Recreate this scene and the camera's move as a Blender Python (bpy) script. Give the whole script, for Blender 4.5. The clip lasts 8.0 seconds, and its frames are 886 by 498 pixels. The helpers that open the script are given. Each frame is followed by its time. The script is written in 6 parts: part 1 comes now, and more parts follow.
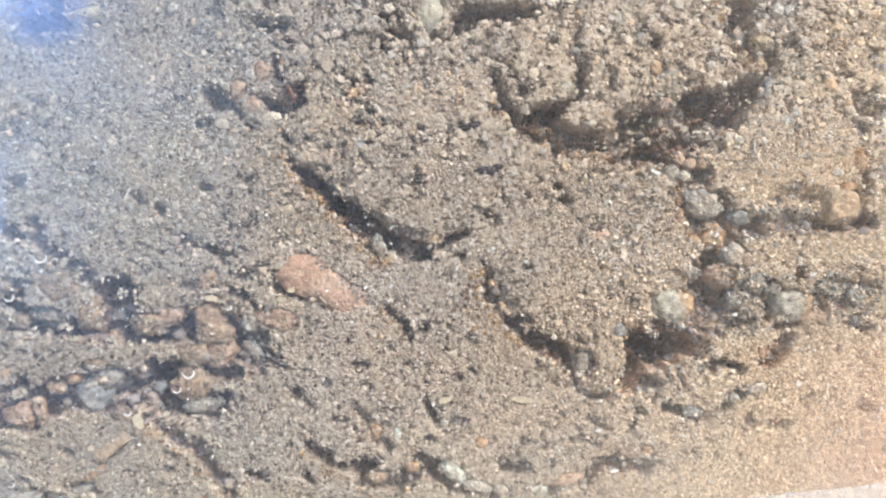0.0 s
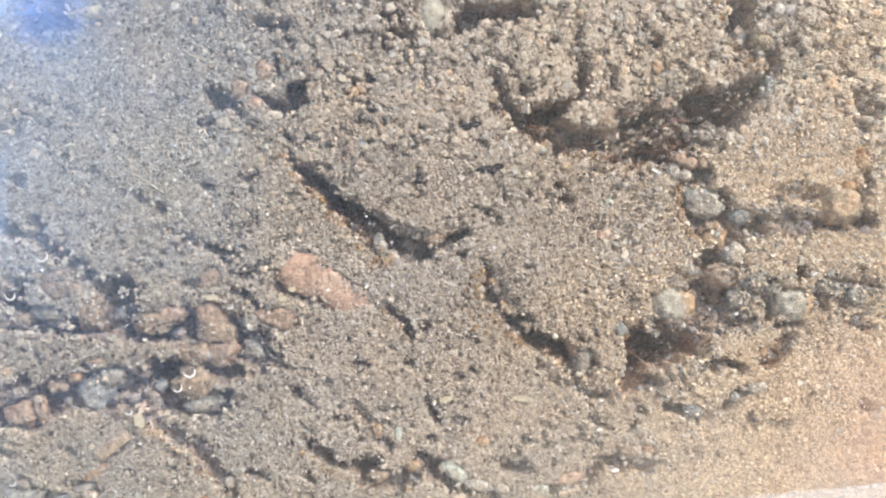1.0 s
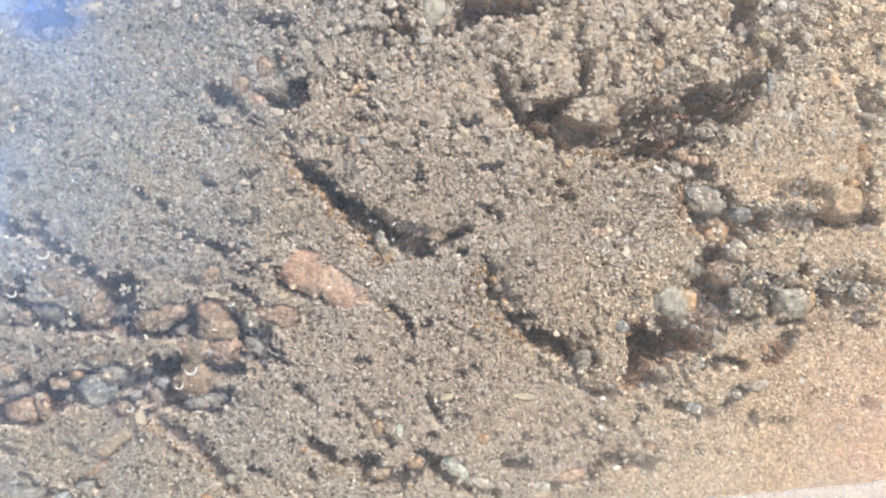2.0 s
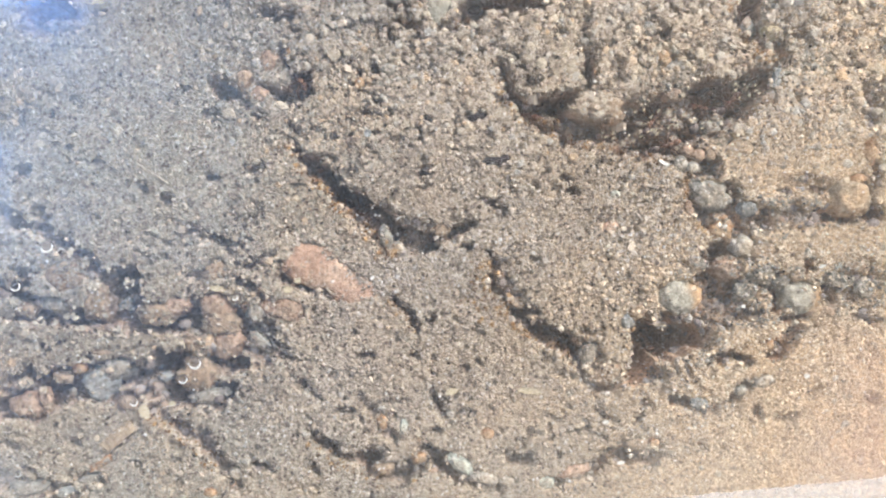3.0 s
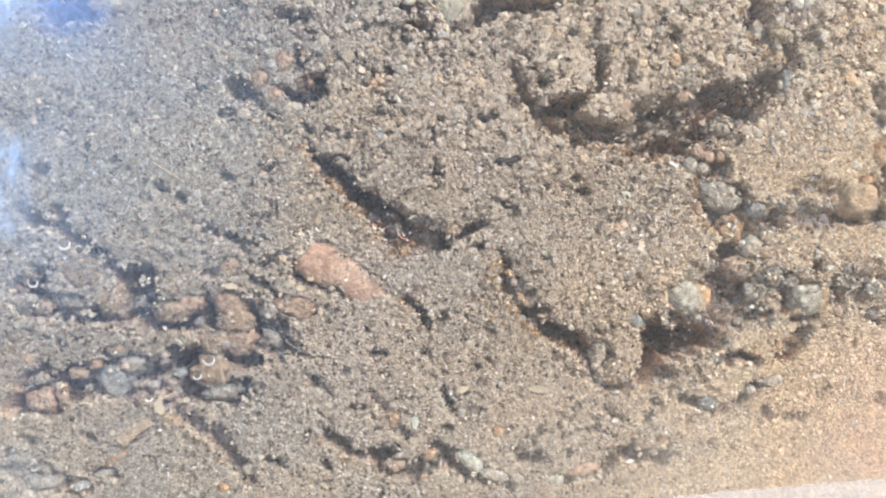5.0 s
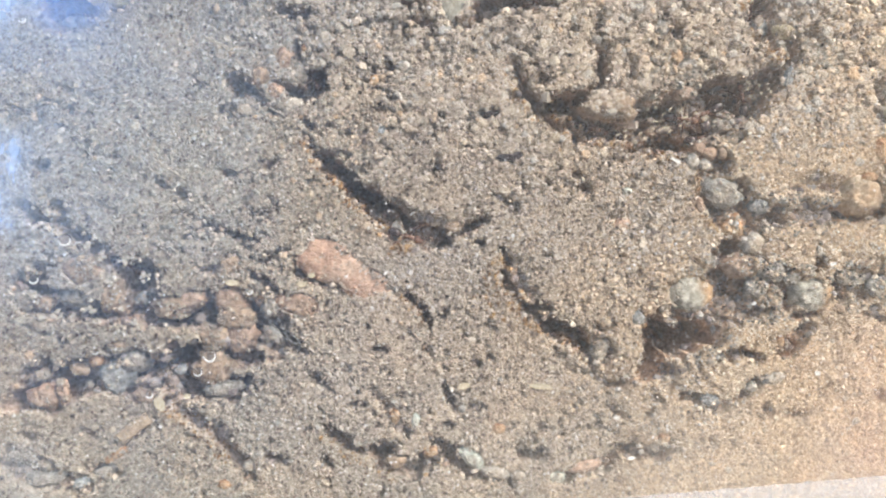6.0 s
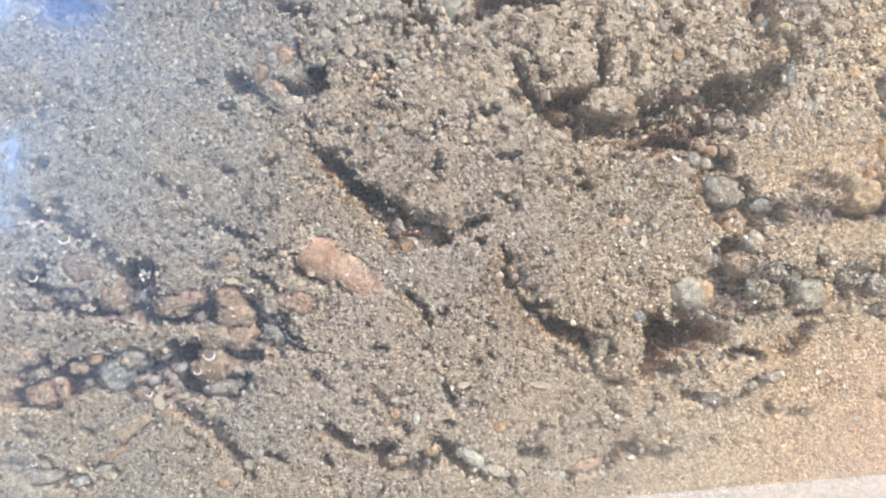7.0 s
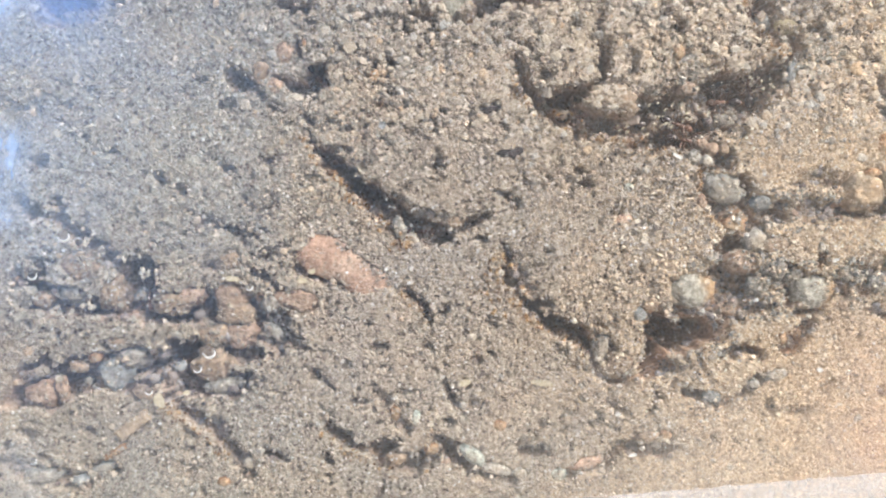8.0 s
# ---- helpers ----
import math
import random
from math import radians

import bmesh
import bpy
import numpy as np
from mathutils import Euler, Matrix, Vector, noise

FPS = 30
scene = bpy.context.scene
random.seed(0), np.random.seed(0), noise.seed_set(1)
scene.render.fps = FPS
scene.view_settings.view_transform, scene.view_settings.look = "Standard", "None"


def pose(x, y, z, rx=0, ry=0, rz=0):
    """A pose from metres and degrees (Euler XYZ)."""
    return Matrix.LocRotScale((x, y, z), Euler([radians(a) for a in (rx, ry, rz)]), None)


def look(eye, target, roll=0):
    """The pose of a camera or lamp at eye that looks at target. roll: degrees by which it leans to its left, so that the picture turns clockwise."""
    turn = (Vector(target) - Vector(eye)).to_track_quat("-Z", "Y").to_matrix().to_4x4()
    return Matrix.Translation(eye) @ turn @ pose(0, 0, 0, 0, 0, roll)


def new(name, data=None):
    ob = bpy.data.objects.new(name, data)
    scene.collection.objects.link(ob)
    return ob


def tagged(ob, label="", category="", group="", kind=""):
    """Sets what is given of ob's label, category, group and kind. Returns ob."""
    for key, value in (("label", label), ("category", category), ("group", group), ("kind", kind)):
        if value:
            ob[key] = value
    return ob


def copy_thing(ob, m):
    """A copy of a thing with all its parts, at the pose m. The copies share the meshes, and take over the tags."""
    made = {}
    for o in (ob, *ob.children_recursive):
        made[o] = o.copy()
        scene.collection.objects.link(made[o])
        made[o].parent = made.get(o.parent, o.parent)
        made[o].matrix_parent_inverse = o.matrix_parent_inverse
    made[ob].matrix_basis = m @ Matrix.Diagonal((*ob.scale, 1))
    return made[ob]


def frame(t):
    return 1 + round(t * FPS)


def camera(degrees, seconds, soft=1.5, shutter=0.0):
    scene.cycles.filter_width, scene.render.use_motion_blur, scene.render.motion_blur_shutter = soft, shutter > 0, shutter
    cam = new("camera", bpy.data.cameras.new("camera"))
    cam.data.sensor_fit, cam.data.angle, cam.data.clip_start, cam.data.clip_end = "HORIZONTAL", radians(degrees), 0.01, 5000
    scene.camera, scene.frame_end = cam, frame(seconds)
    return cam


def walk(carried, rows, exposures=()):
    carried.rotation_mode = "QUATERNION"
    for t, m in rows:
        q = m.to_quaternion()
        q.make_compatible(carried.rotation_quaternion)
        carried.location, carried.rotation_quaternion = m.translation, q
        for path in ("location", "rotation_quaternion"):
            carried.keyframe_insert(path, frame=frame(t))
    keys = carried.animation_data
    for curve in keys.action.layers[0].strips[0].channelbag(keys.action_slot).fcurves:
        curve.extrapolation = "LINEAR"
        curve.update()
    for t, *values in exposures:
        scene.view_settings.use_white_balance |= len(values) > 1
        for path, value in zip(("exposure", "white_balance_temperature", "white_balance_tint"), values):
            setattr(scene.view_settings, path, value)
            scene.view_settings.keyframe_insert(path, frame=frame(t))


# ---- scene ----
# An ant nest in sand behind a pane of glass, about ten centimetres across. x runs along the pane, y into the sand, z up.
MM = 0.001

# ---- camera ----
cam = camera(60, 8.0, soft=2.0)
walk(cam, [
    (0, look((-0.00003, -0.09053, 0.03543), (-0.00000, -0.00000, 0.03540), -0.003)),
    (0.5, look((-0.00008, -0.09053, 0.03526), (-0.00005, -0.00000, 0.03538), 0.028)),
    (1, look((-0.00010, -0.09055, 0.03520), (-0.00013, -0.00002, 0.03530), 0.031)),
    (1.5, look((-0.00007, -0.09059, 0.03524), (-0.00017, -0.00006, 0.03529), 0.035)),
    (3, look((-0.00056, -0.09019, 0.03508), (-0.00082, 0.00034, 0.03432), 0.163)),
    (3.5, look((-0.00076, -0.09056, 0.03493), (-0.00127, -0.00004, 0.03425), 0.244)),
    (4, look((-0.00103, -0.09106, 0.03452), (-0.00177, -0.00053, 0.03431), 0.357)),
    (4.5, look((-0.00117, -0.09133, 0.03446), (-0.00205, -0.00081, 0.03437), 0.416)),
    (6, look((-0.00135, -0.09098, 0.03439), (-0.00233, -0.00046, 0.03381), 0.475)),
    (6.5, look((-0.00141, -0.09099, 0.03439), (-0.00235, -0.00047, 0.03380), 0.499)),
    (7, look((-0.00142, -0.09081, 0.03411), (-0.00236, -0.00029, 0.03361), 0.509)),
    (7.5, look((-0.00140, -0.09071, 0.03436), (-0.00237, -0.00019, 0.03352), 0.490)),
    (8, look((-0.00155, -0.09056, 0.03413), (-0.00243, -0.00004, 0.03334), 0.499)),
])

# ---- light ----
SUN = Vector((0.55, -0.61, 0.57)).normalized()   # towards the sun
world = bpy.data.worlds.new("sky")
scene.world = world
world.use_nodes = True
wn = world.node_tree.nodes
sky = wn.new("ShaderNodeTexSky")
sky.sky_type = "NISHITA"
sky.sun_disc = False
sky.sun_elevation = math.asin(SUN.z)
sky.sun_rotation = math.atan2(SUN.x, SUN.y)
sky.air_density, sky.dust_density = 1.0, 2.0
world.node_tree.links.new(sky.outputs[0], wn["Background"].inputs[0])
wn["Background"].inputs[1].default_value = 0.18
sun = new("sun", bpy.data.lights.new("sun", "SUN"))
sun.data.energy, sun.data.angle, sun.data.color = 1.28, radians(0.55), (1.0, 0.968, 0.90)
sun.matrix_world = look(SUN * 5, (0, 0, 0))
scene.view_settings.exposure = 0.97


# ---- materials ----
def material(name):
    m = bpy.data.materials.new(name)
    m.use_nodes = True
    return m, m.node_tree.nodes, m.node_tree.links, m.node_tree.nodes["Principled BSDF"]


def ramp(nodes, links, fac, stops, constant=False):
    r = nodes.new("ShaderNodeValToRGB")
    if constant:
        r.color_ramp.interpolation = "CONSTANT"
    while len(r.color_ramp.elements) < len(stops):
        r.color_ramp.elements.new(0.5)
    for e, (p, c) in zip(r.color_ramp.elements, stops):
        e.position, e.color = p, (*c, 1)
    links.new(fac, r.inputs[0])
    return r.outputs[0]


def noise_node(nodes, links, scale, detail=4.0, rough=0.6):
    c = nodes.new("ShaderNodeTexCoord")
    n = nodes.new("ShaderNodeTexNoise")
    n.inputs["Scale"].default_value = scale
    n.inputs["Detail"].default_value = detail
    n.inputs["Roughness"].default_value = rough
    links.new(c.outputs["Object"], n.inputs["Vector"])
    return n.outputs["Fac"]


def mixed(nodes, links, a, b, fac, blend="MIX"):
    m = nodes.new("ShaderNodeMix")
    m.data_type, m.blend_type = "RGBA", blend
    for socket, v in ((m.inputs[0], fac), (m.inputs[6], a), (m.inputs[7], b)):
        if isinstance(v, (int, float)):
            socket.default_value = v
        elif isinstance(v, tuple):
            socket.default_value = (*v, 1)
        else:
            links.new(v, socket)
    return m.outputs[2]


def bumped(nodes, links, bsdf, scale, depth, detail=5.0):
    b = nodes.new("ShaderNodeBump")
    b.inputs["Distance"].default_value = depth
    b.inputs["Strength"].default_value = 1.0
    links.new(noise_node(nodes, links, scale, detail), b.inputs["Height"])
    links.new(b.outputs[0], bsdf.inputs["Normal"])


def sand_material(name, stops, gloss=0.85, pitted=0.0):
    """Loose sand: each grain its own tint, warmer and greyer drifts over centimetres."""
    m, n, k, b = material(name)
    geo = n.new("ShaderNodeNewGeometry")
    grain = ramp(n, k, geo.outputs["Random Per Island"], stops)
    drift = ramp(n, k, noise_node(n, k, 45.0, 3.0), [(0.35, (0.94, 0.98, 1.03)), (0.68, (1.06, 1.0, 0.90))])
    tint = mixed(n, k, grain, drift, 1.0, "MULTIPLY")
    speck = ramp(n, k, noise_node(n, k, 4200.0, 2.0), [(0.3, (0.78, 0.76, 0.74)), (0.7, (1.1, 1.1, 1.1))])
    k.new(mixed(n, k, tint, speck, 1.0, "MULTIPLY"), b.inputs["Base Color"])
    b.inputs["Roughness"].default_value = gloss
    if pitted:
        bumped(n, k, b, 1500.0, pitted, 6.0)
    return m


GRAIN = [(0.0, (0.09, 0.075, 0.065)), (0.07, (0.17, 0.135, 0.11)), (0.17, (0.35, 0.295, 0.24)), (0.4, (0.45, 0.395, 0.325)), (0.7, (0.53, 0.477, 0.40)),
         (0.86, (0.58, 0.535, 0.465)), (0.93, (0.49, 0.40, 0.30)), (1.0, (0.64, 0.61, 0.56))]


def toned(stops, tone):
    return [(p, tuple(min(0.85, a * b) for a, b in zip(c, tone))) for p, c in stops]


m_grain = sand_material("tan_sand", toned(GRAIN, (1.01, 0.98, 0.99)))
# Haze and weaker sun at one side are put into this greyer tint.
m_grain_grey = sand_material("grey_sand", toned(GRAIN, (0.75, 0.79, 0.83)))
# Browner copy for grains deep in hollows: the hue of shade put into colour.
m_grain_shaded = sand_material("shaded_sand", toned(GRAIN, (0.95, 0.88, 0.86)))
m_grain_darkened = sand_material("darkened_sand", toned(GRAIN, (0.70, 0.69, 0.67)))
# Warm sand, made paler still to paint the glare over one foot.
m_grain_warm = sand_material("warm_sand", toned([(0.0, (0.22, 0.18, 0.15))] + GRAIN[2:], (1.47, 1.37, 1.26)))
m_coarse = sand_material("coarse_sand", [(0.0, (0.30, 0.24, 0.19)), (0.3, (0.46, 0.39, 0.31)), (0.6, (0.58, 0.51, 0.41)),
                                         (0.8, (0.46, 0.45, 0.43)), (0.92, (0.57, 0.41, 0.26)), (1.0, (0.68, 0.65, 0.60))], 0.65, 0.0005)
m_glint = sand_material("quartz", [(0.0, (0.7, 0.68, 0.64)), (1.0, (0.85, 0.85, 0.85))], 0.12)


def packed_material():
    """Sand pressed flat: cells the size of grains, each with its tint, pits between them, drifts over centimetres."""
    m, n, k, b = material("packed_sand")
    cell = n.new("ShaderNodeTexVoronoi")
    cell.inputs["Scale"].default_value = 3100.0
    k.new(n.new("ShaderNodeTexCoord").outputs["Object"], cell.inputs["Vector"])
    one = n.new("ShaderNodeSeparateXYZ")
    k.new(cell.outputs["Color"], one.inputs[0])
    c = ramp(n, k, one.outputs[0], [(0.0, (0.22, 0.18, 0.15)), (0.3, (0.36, 0.315, 0.265)), (0.7, (0.46, 0.415, 0.355)), (1.0, (0.57, 0.53, 0.47))])
    d = ramp(n, k, noise_node(n, k, 160.0, 5.0), [(0.35, (0.84, 0.86, 0.88)), (0.65, (1.06, 1.0, 0.92))])
    c = mixed(n, k, c, d, 1.0, "MULTIPLY")
    at = n.new("ShaderNodeSeparateXYZ")
    k.new(n.new("ShaderNodeTexCoord").outputs["Object"], at.inputs[0])
    layer = n.new("ShaderNodeMath")
    layer.operation = "MULTIPLY_ADD"
    layer.inputs[1].default_value = 0.03
    k.new(noise_node(n, k, 60.0, 4.0), layer.inputs[0])
    k.new(at.outputs[0], layer.inputs[2])
    span = n.new("ShaderNodeMapRange")
    for i, v in enumerate((0.0, 0.065, 0.0, 1.0)):
        span.inputs[i + 1].default_value = v
    k.new(layer.outputs[0], span.inputs[0])
    c = mixed(n, k, c, mixed(n, k, (1.02, 1.0, 0.965), (1.44, 1.22, 0.96), span.outputs[0]), 1.0, "MULTIPLY")
    shaded = n.new("ShaderNodeMapRange")
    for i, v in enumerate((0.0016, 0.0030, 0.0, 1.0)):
        shaded.inputs[i + 1].default_value = v
    k.new(at.outputs[1], shaded.inputs[0])
    c = mixed(n, k, c, mixed(n, k, (1.0, 1.0, 1.0), (1.06, 0.96, 0.98), shaded.outputs[0]), 1.0, "MULTIPLY")   # brown of the shade put into the colour deep in the galleries
    k.new(c, b.inputs["Base Color"])
    b.inputs["Roughness"].default_value = 0.8
    bump = n.new("ShaderNodeBump")
    bump.invert = True
    bump.inputs["Distance"].default_value = 0.00016
    k.new(cell.outputs["Distance"], bump.inputs["Height"])
    k.new(bump.outputs[0], b.inputs["Normal"])
    return m


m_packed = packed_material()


def gritty(n, k, b, colour, grit):
    """Finish a stone's surface: grain-sized cells of tint and relief over soft pitting."""
    cell = n.new("ShaderNodeTexVoronoi")
    cell.inputs["Scale"].default_value = 2600.0
    k.new(n.new("ShaderNodeTexCoord").outputs["Object"], cell.inputs["Vector"])
    one = n.new("ShaderNodeSeparateXYZ")
    k.new(cell.outputs["Color"], one.inputs[0])
    low, high = 1 - 0.55 * grit, 1 + 0.28 * grit
    tint = ramp(n, k, one.outputs[0], [(0.0, (low, low * 0.97, low * 0.94)), (1.0, (high, high, high))])
    f = ramp(n, k, noise_node(n, k, 1100.0, 5.0, 0.7), [(0.32, (0.66, 0.64, 0.62)), (0.62, (1.08, 1.08, 1.08))])
    k.new(mixed(n, k, mixed(n, k, colour, tint, 1.0, "MULTIPLY"), f, 1.0, "MULTIPLY"), b.inputs["Base Color"])
    b.inputs["Roughness"].default_value = 0.75
    fine = n.new("ShaderNodeBump")
    fine.invert = True
    fine.inputs["Distance"].default_value = 0.00020 * grit
    k.new(cell.outputs["Distance"], fine.inputs["Height"])
    wide = n.new("ShaderNodeBump")
    wide.inputs["Distance"].default_value = 0.00045
    k.new(noise_node(n, k, 900.0, 6.0, 0.65), wide.inputs["Height"])
    k.new(fine.outputs[0], wide.inputs["Normal"])
    k.new(wide.outputs[0], b.inputs["Normal"])


def stone_material(name, pale, dark, stain, scale=260.0, grit=0.5):
    """A pebble: two tones in soft patches, rusty stain in places, fine pits."""
    m, n, k, b = material(name)
    c = mixed(n, k, dark, pale, ramp(n, k, noise_node(n, k, scale, 6.0, 0.7), [(0.36, (0, 0, 0)), (0.62, (1, 1, 1))]))
    s = ramp(n, k, noise_node(n, k, scale * 0.6, 4.0), [(0.50, (0, 0, 0)), (0.66, (0.9, 0.9, 0.9))])
    c = mixed(n, k, c, stain, s)
    gritty(n, k, b, c, grit)
    return m


m_grey = stone_material("grey_stone", (0.45, 0.44, 0.41), (0.31, 0.305, 0.285), (0.44, 0.37, 0.28))
m_pale = stone_material("pale_stone", (0.605, 0.571, 0.515), (0.426, 0.403, 0.358), (0.515, 0.414, 0.291))
m_buff = stone_material("buff_stone", (0.43, 0.335, 0.25), (0.30, 0.225, 0.17), (0.43, 0.30, 0.19))
m_pink = stone_material("pink_stone", (0.66, 0.45, 0.335), (0.56, 0.37, 0.27), (0.62, 0.47, 0.36), grit=0.4)
m_rust = stone_material("rusty_stone", (0.52, 0.30, 0.15), (0.33, 0.18, 0.095), (0.538, 0.426, 0.291))
m_tan = stone_material("tan_stone", (0.60, 0.51, 0.39), (0.50, 0.41, 0.30), (0.54, 0.37, 0.22))
m_blue = stone_material("blue_grey_stone", (0.38, 0.41, 0.42), (0.26, 0.285, 0.305), (0.40, 0.39, 0.36))
m_yellow = stone_material("yellow_stone", (0.627, 0.538, 0.325), (0.47, 0.392, 0.235), (0.56, 0.47, 0.336))
m_teal = stone_material("green_grey_stone", (0.616, 0.694, 0.627), (0.47, 0.526, 0.482), (0.627, 0.56, 0.448))
m_dark = stone_material("dark_chip", (0.030, 0.020, 0.026), (0.014, 0.010, 0.013), (0.05, 0.034, 0.032), grit=0.2)


def rimmed_material():
    """A grey pebble whose one flank is stained with rust."""
    m, n, k, b = material("rust_rimmed_stone")
    c = mixed(n, k, (0.40, 0.385, 0.335), (0.57, 0.55, 0.47), ramp(n, k, noise_node(n, k, 260.0, 6.0, 0.7), [(0.36, (0, 0, 0)), (0.62, (1, 1, 1))]))
    at = n.new("ShaderNodeSeparateXYZ")
    k.new(n.new("ShaderNodeTexCoord").outputs["Object"], at.inputs[0])
    add = n.new("ShaderNodeMath")
    add.operation = "MULTIPLY_ADD"
    add.inputs[1].default_value = 0.0016
    k.new(noise_node(n, k, 700.0, 4.0), add.inputs[0])
    k.new(at.outputs[0], add.inputs[2])
    r = n.new("ShaderNodeMapRange")
    for i, v in enumerate((0.0014, 0.0026, 0.0, 0.9)):
        r.inputs[i + 1].default_value = v
    k.new(add.outputs[0], r.inputs[0])
    c = mixed(n, k, c, (0.52, 0.33, 0.17), r.outputs[0])
    gritty(n, k, b, c, 0.45)
    return m


m_rimmed = rimmed_material()
m_clay = stone_material("pinkish_buff_stone", (0.50, 0.345, 0.25), (0.37, 0.25, 0.18), (0.46, 0.35, 0.26), grit=0.6)
m_wood = stone_material("weathered_wood", (0.50, 0.40, 0.28), (0.42, 0.32, 0.21), (0.38, 0.27, 0.18), grit=0.4)
m_husk = stone_material("seed_husk", (0.50, 0.49, 0.42), (0.38, 0.37, 0.31), (0.45, 0.41, 0.32), scale=700.0, grit=0.2)
m_straw = stone_material("straw", (0.50, 0.45, 0.36), (0.36, 0.31, 0.24), (0.42, 0.36, 0.27))
m_crust = sand_material("rusty_crust", [(0.0, (0.11, 0.065, 0.04)), (0.45, (0.31, 0.18, 0.085)), (1.0, (0.50, 0.33, 0.165))])
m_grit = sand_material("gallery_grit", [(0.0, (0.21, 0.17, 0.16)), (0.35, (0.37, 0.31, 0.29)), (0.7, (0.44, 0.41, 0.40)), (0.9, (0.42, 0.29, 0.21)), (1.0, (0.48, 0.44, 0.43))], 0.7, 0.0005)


def simple(name, colour, rough, scale=2000.0, depth=0.00005, coat=0.0):
    m, n, k, b = material(name)
    dark = tuple(v * 0.72 for v in colour)
    f = ramp(n, k, noise_node(n, k, scale), [(0.35, dark), (0.65, colour)])
    k.new(f, b.inputs["Base Color"])
    b.inputs["Roughness"].default_value = rough
    b.inputs["Coat Weight"].default_value = coat
    bumped(n, k, b, scale, depth)
    return m


m_flake = simple("pale_flake", (0.62, 0.54, 0.38), 0.5)
m_crumb = simple("sandy_crumb", (0.52, 0.47, 0.39), 0.8)
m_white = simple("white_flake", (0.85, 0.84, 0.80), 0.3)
m_ant = simple("ant_shell", (0.21, 0.105, 0.065), 0.28, 3000.0, 0.00002, 0.3)
m_ant_dark = simple("ant_gaster_shell", (0.055, 0.032, 0.028), 0.25, 3000.0, 0.00002, 0.3)
m_ant_leg = simple("ant_leg", (0.15, 0.075, 0.045), 0.35, 3000.0, 0.00002)
m_whitish, _n, _k, _b = material("whitish_film")
_b.inputs["Base Color"].default_value = (0.80, 0.77, 0.74, 1)
_b.inputs["Roughness"].default_value = 0.8
_k.new(ramp(_n, _k, noise_node(_n, _k, 700.0, 6.0, 0.7), [(0.3, (0.15, 0.15, 0.15)), (0.7, (0.38, 0.38, 0.38))]), _b.inputs["Alpha"])
m_board = simple("dark_board", (0.10, 0.08, 0.065), 0.7, 300.0, 0.0002)
m_paving = simple("pale_paving", (0.36, 0.34, 0.32), 0.85, 6.0, 0.004)
m_wall = simple("grey_wall", (0.50, 0.48, 0.46), 0.85, 5.0, 0.005)


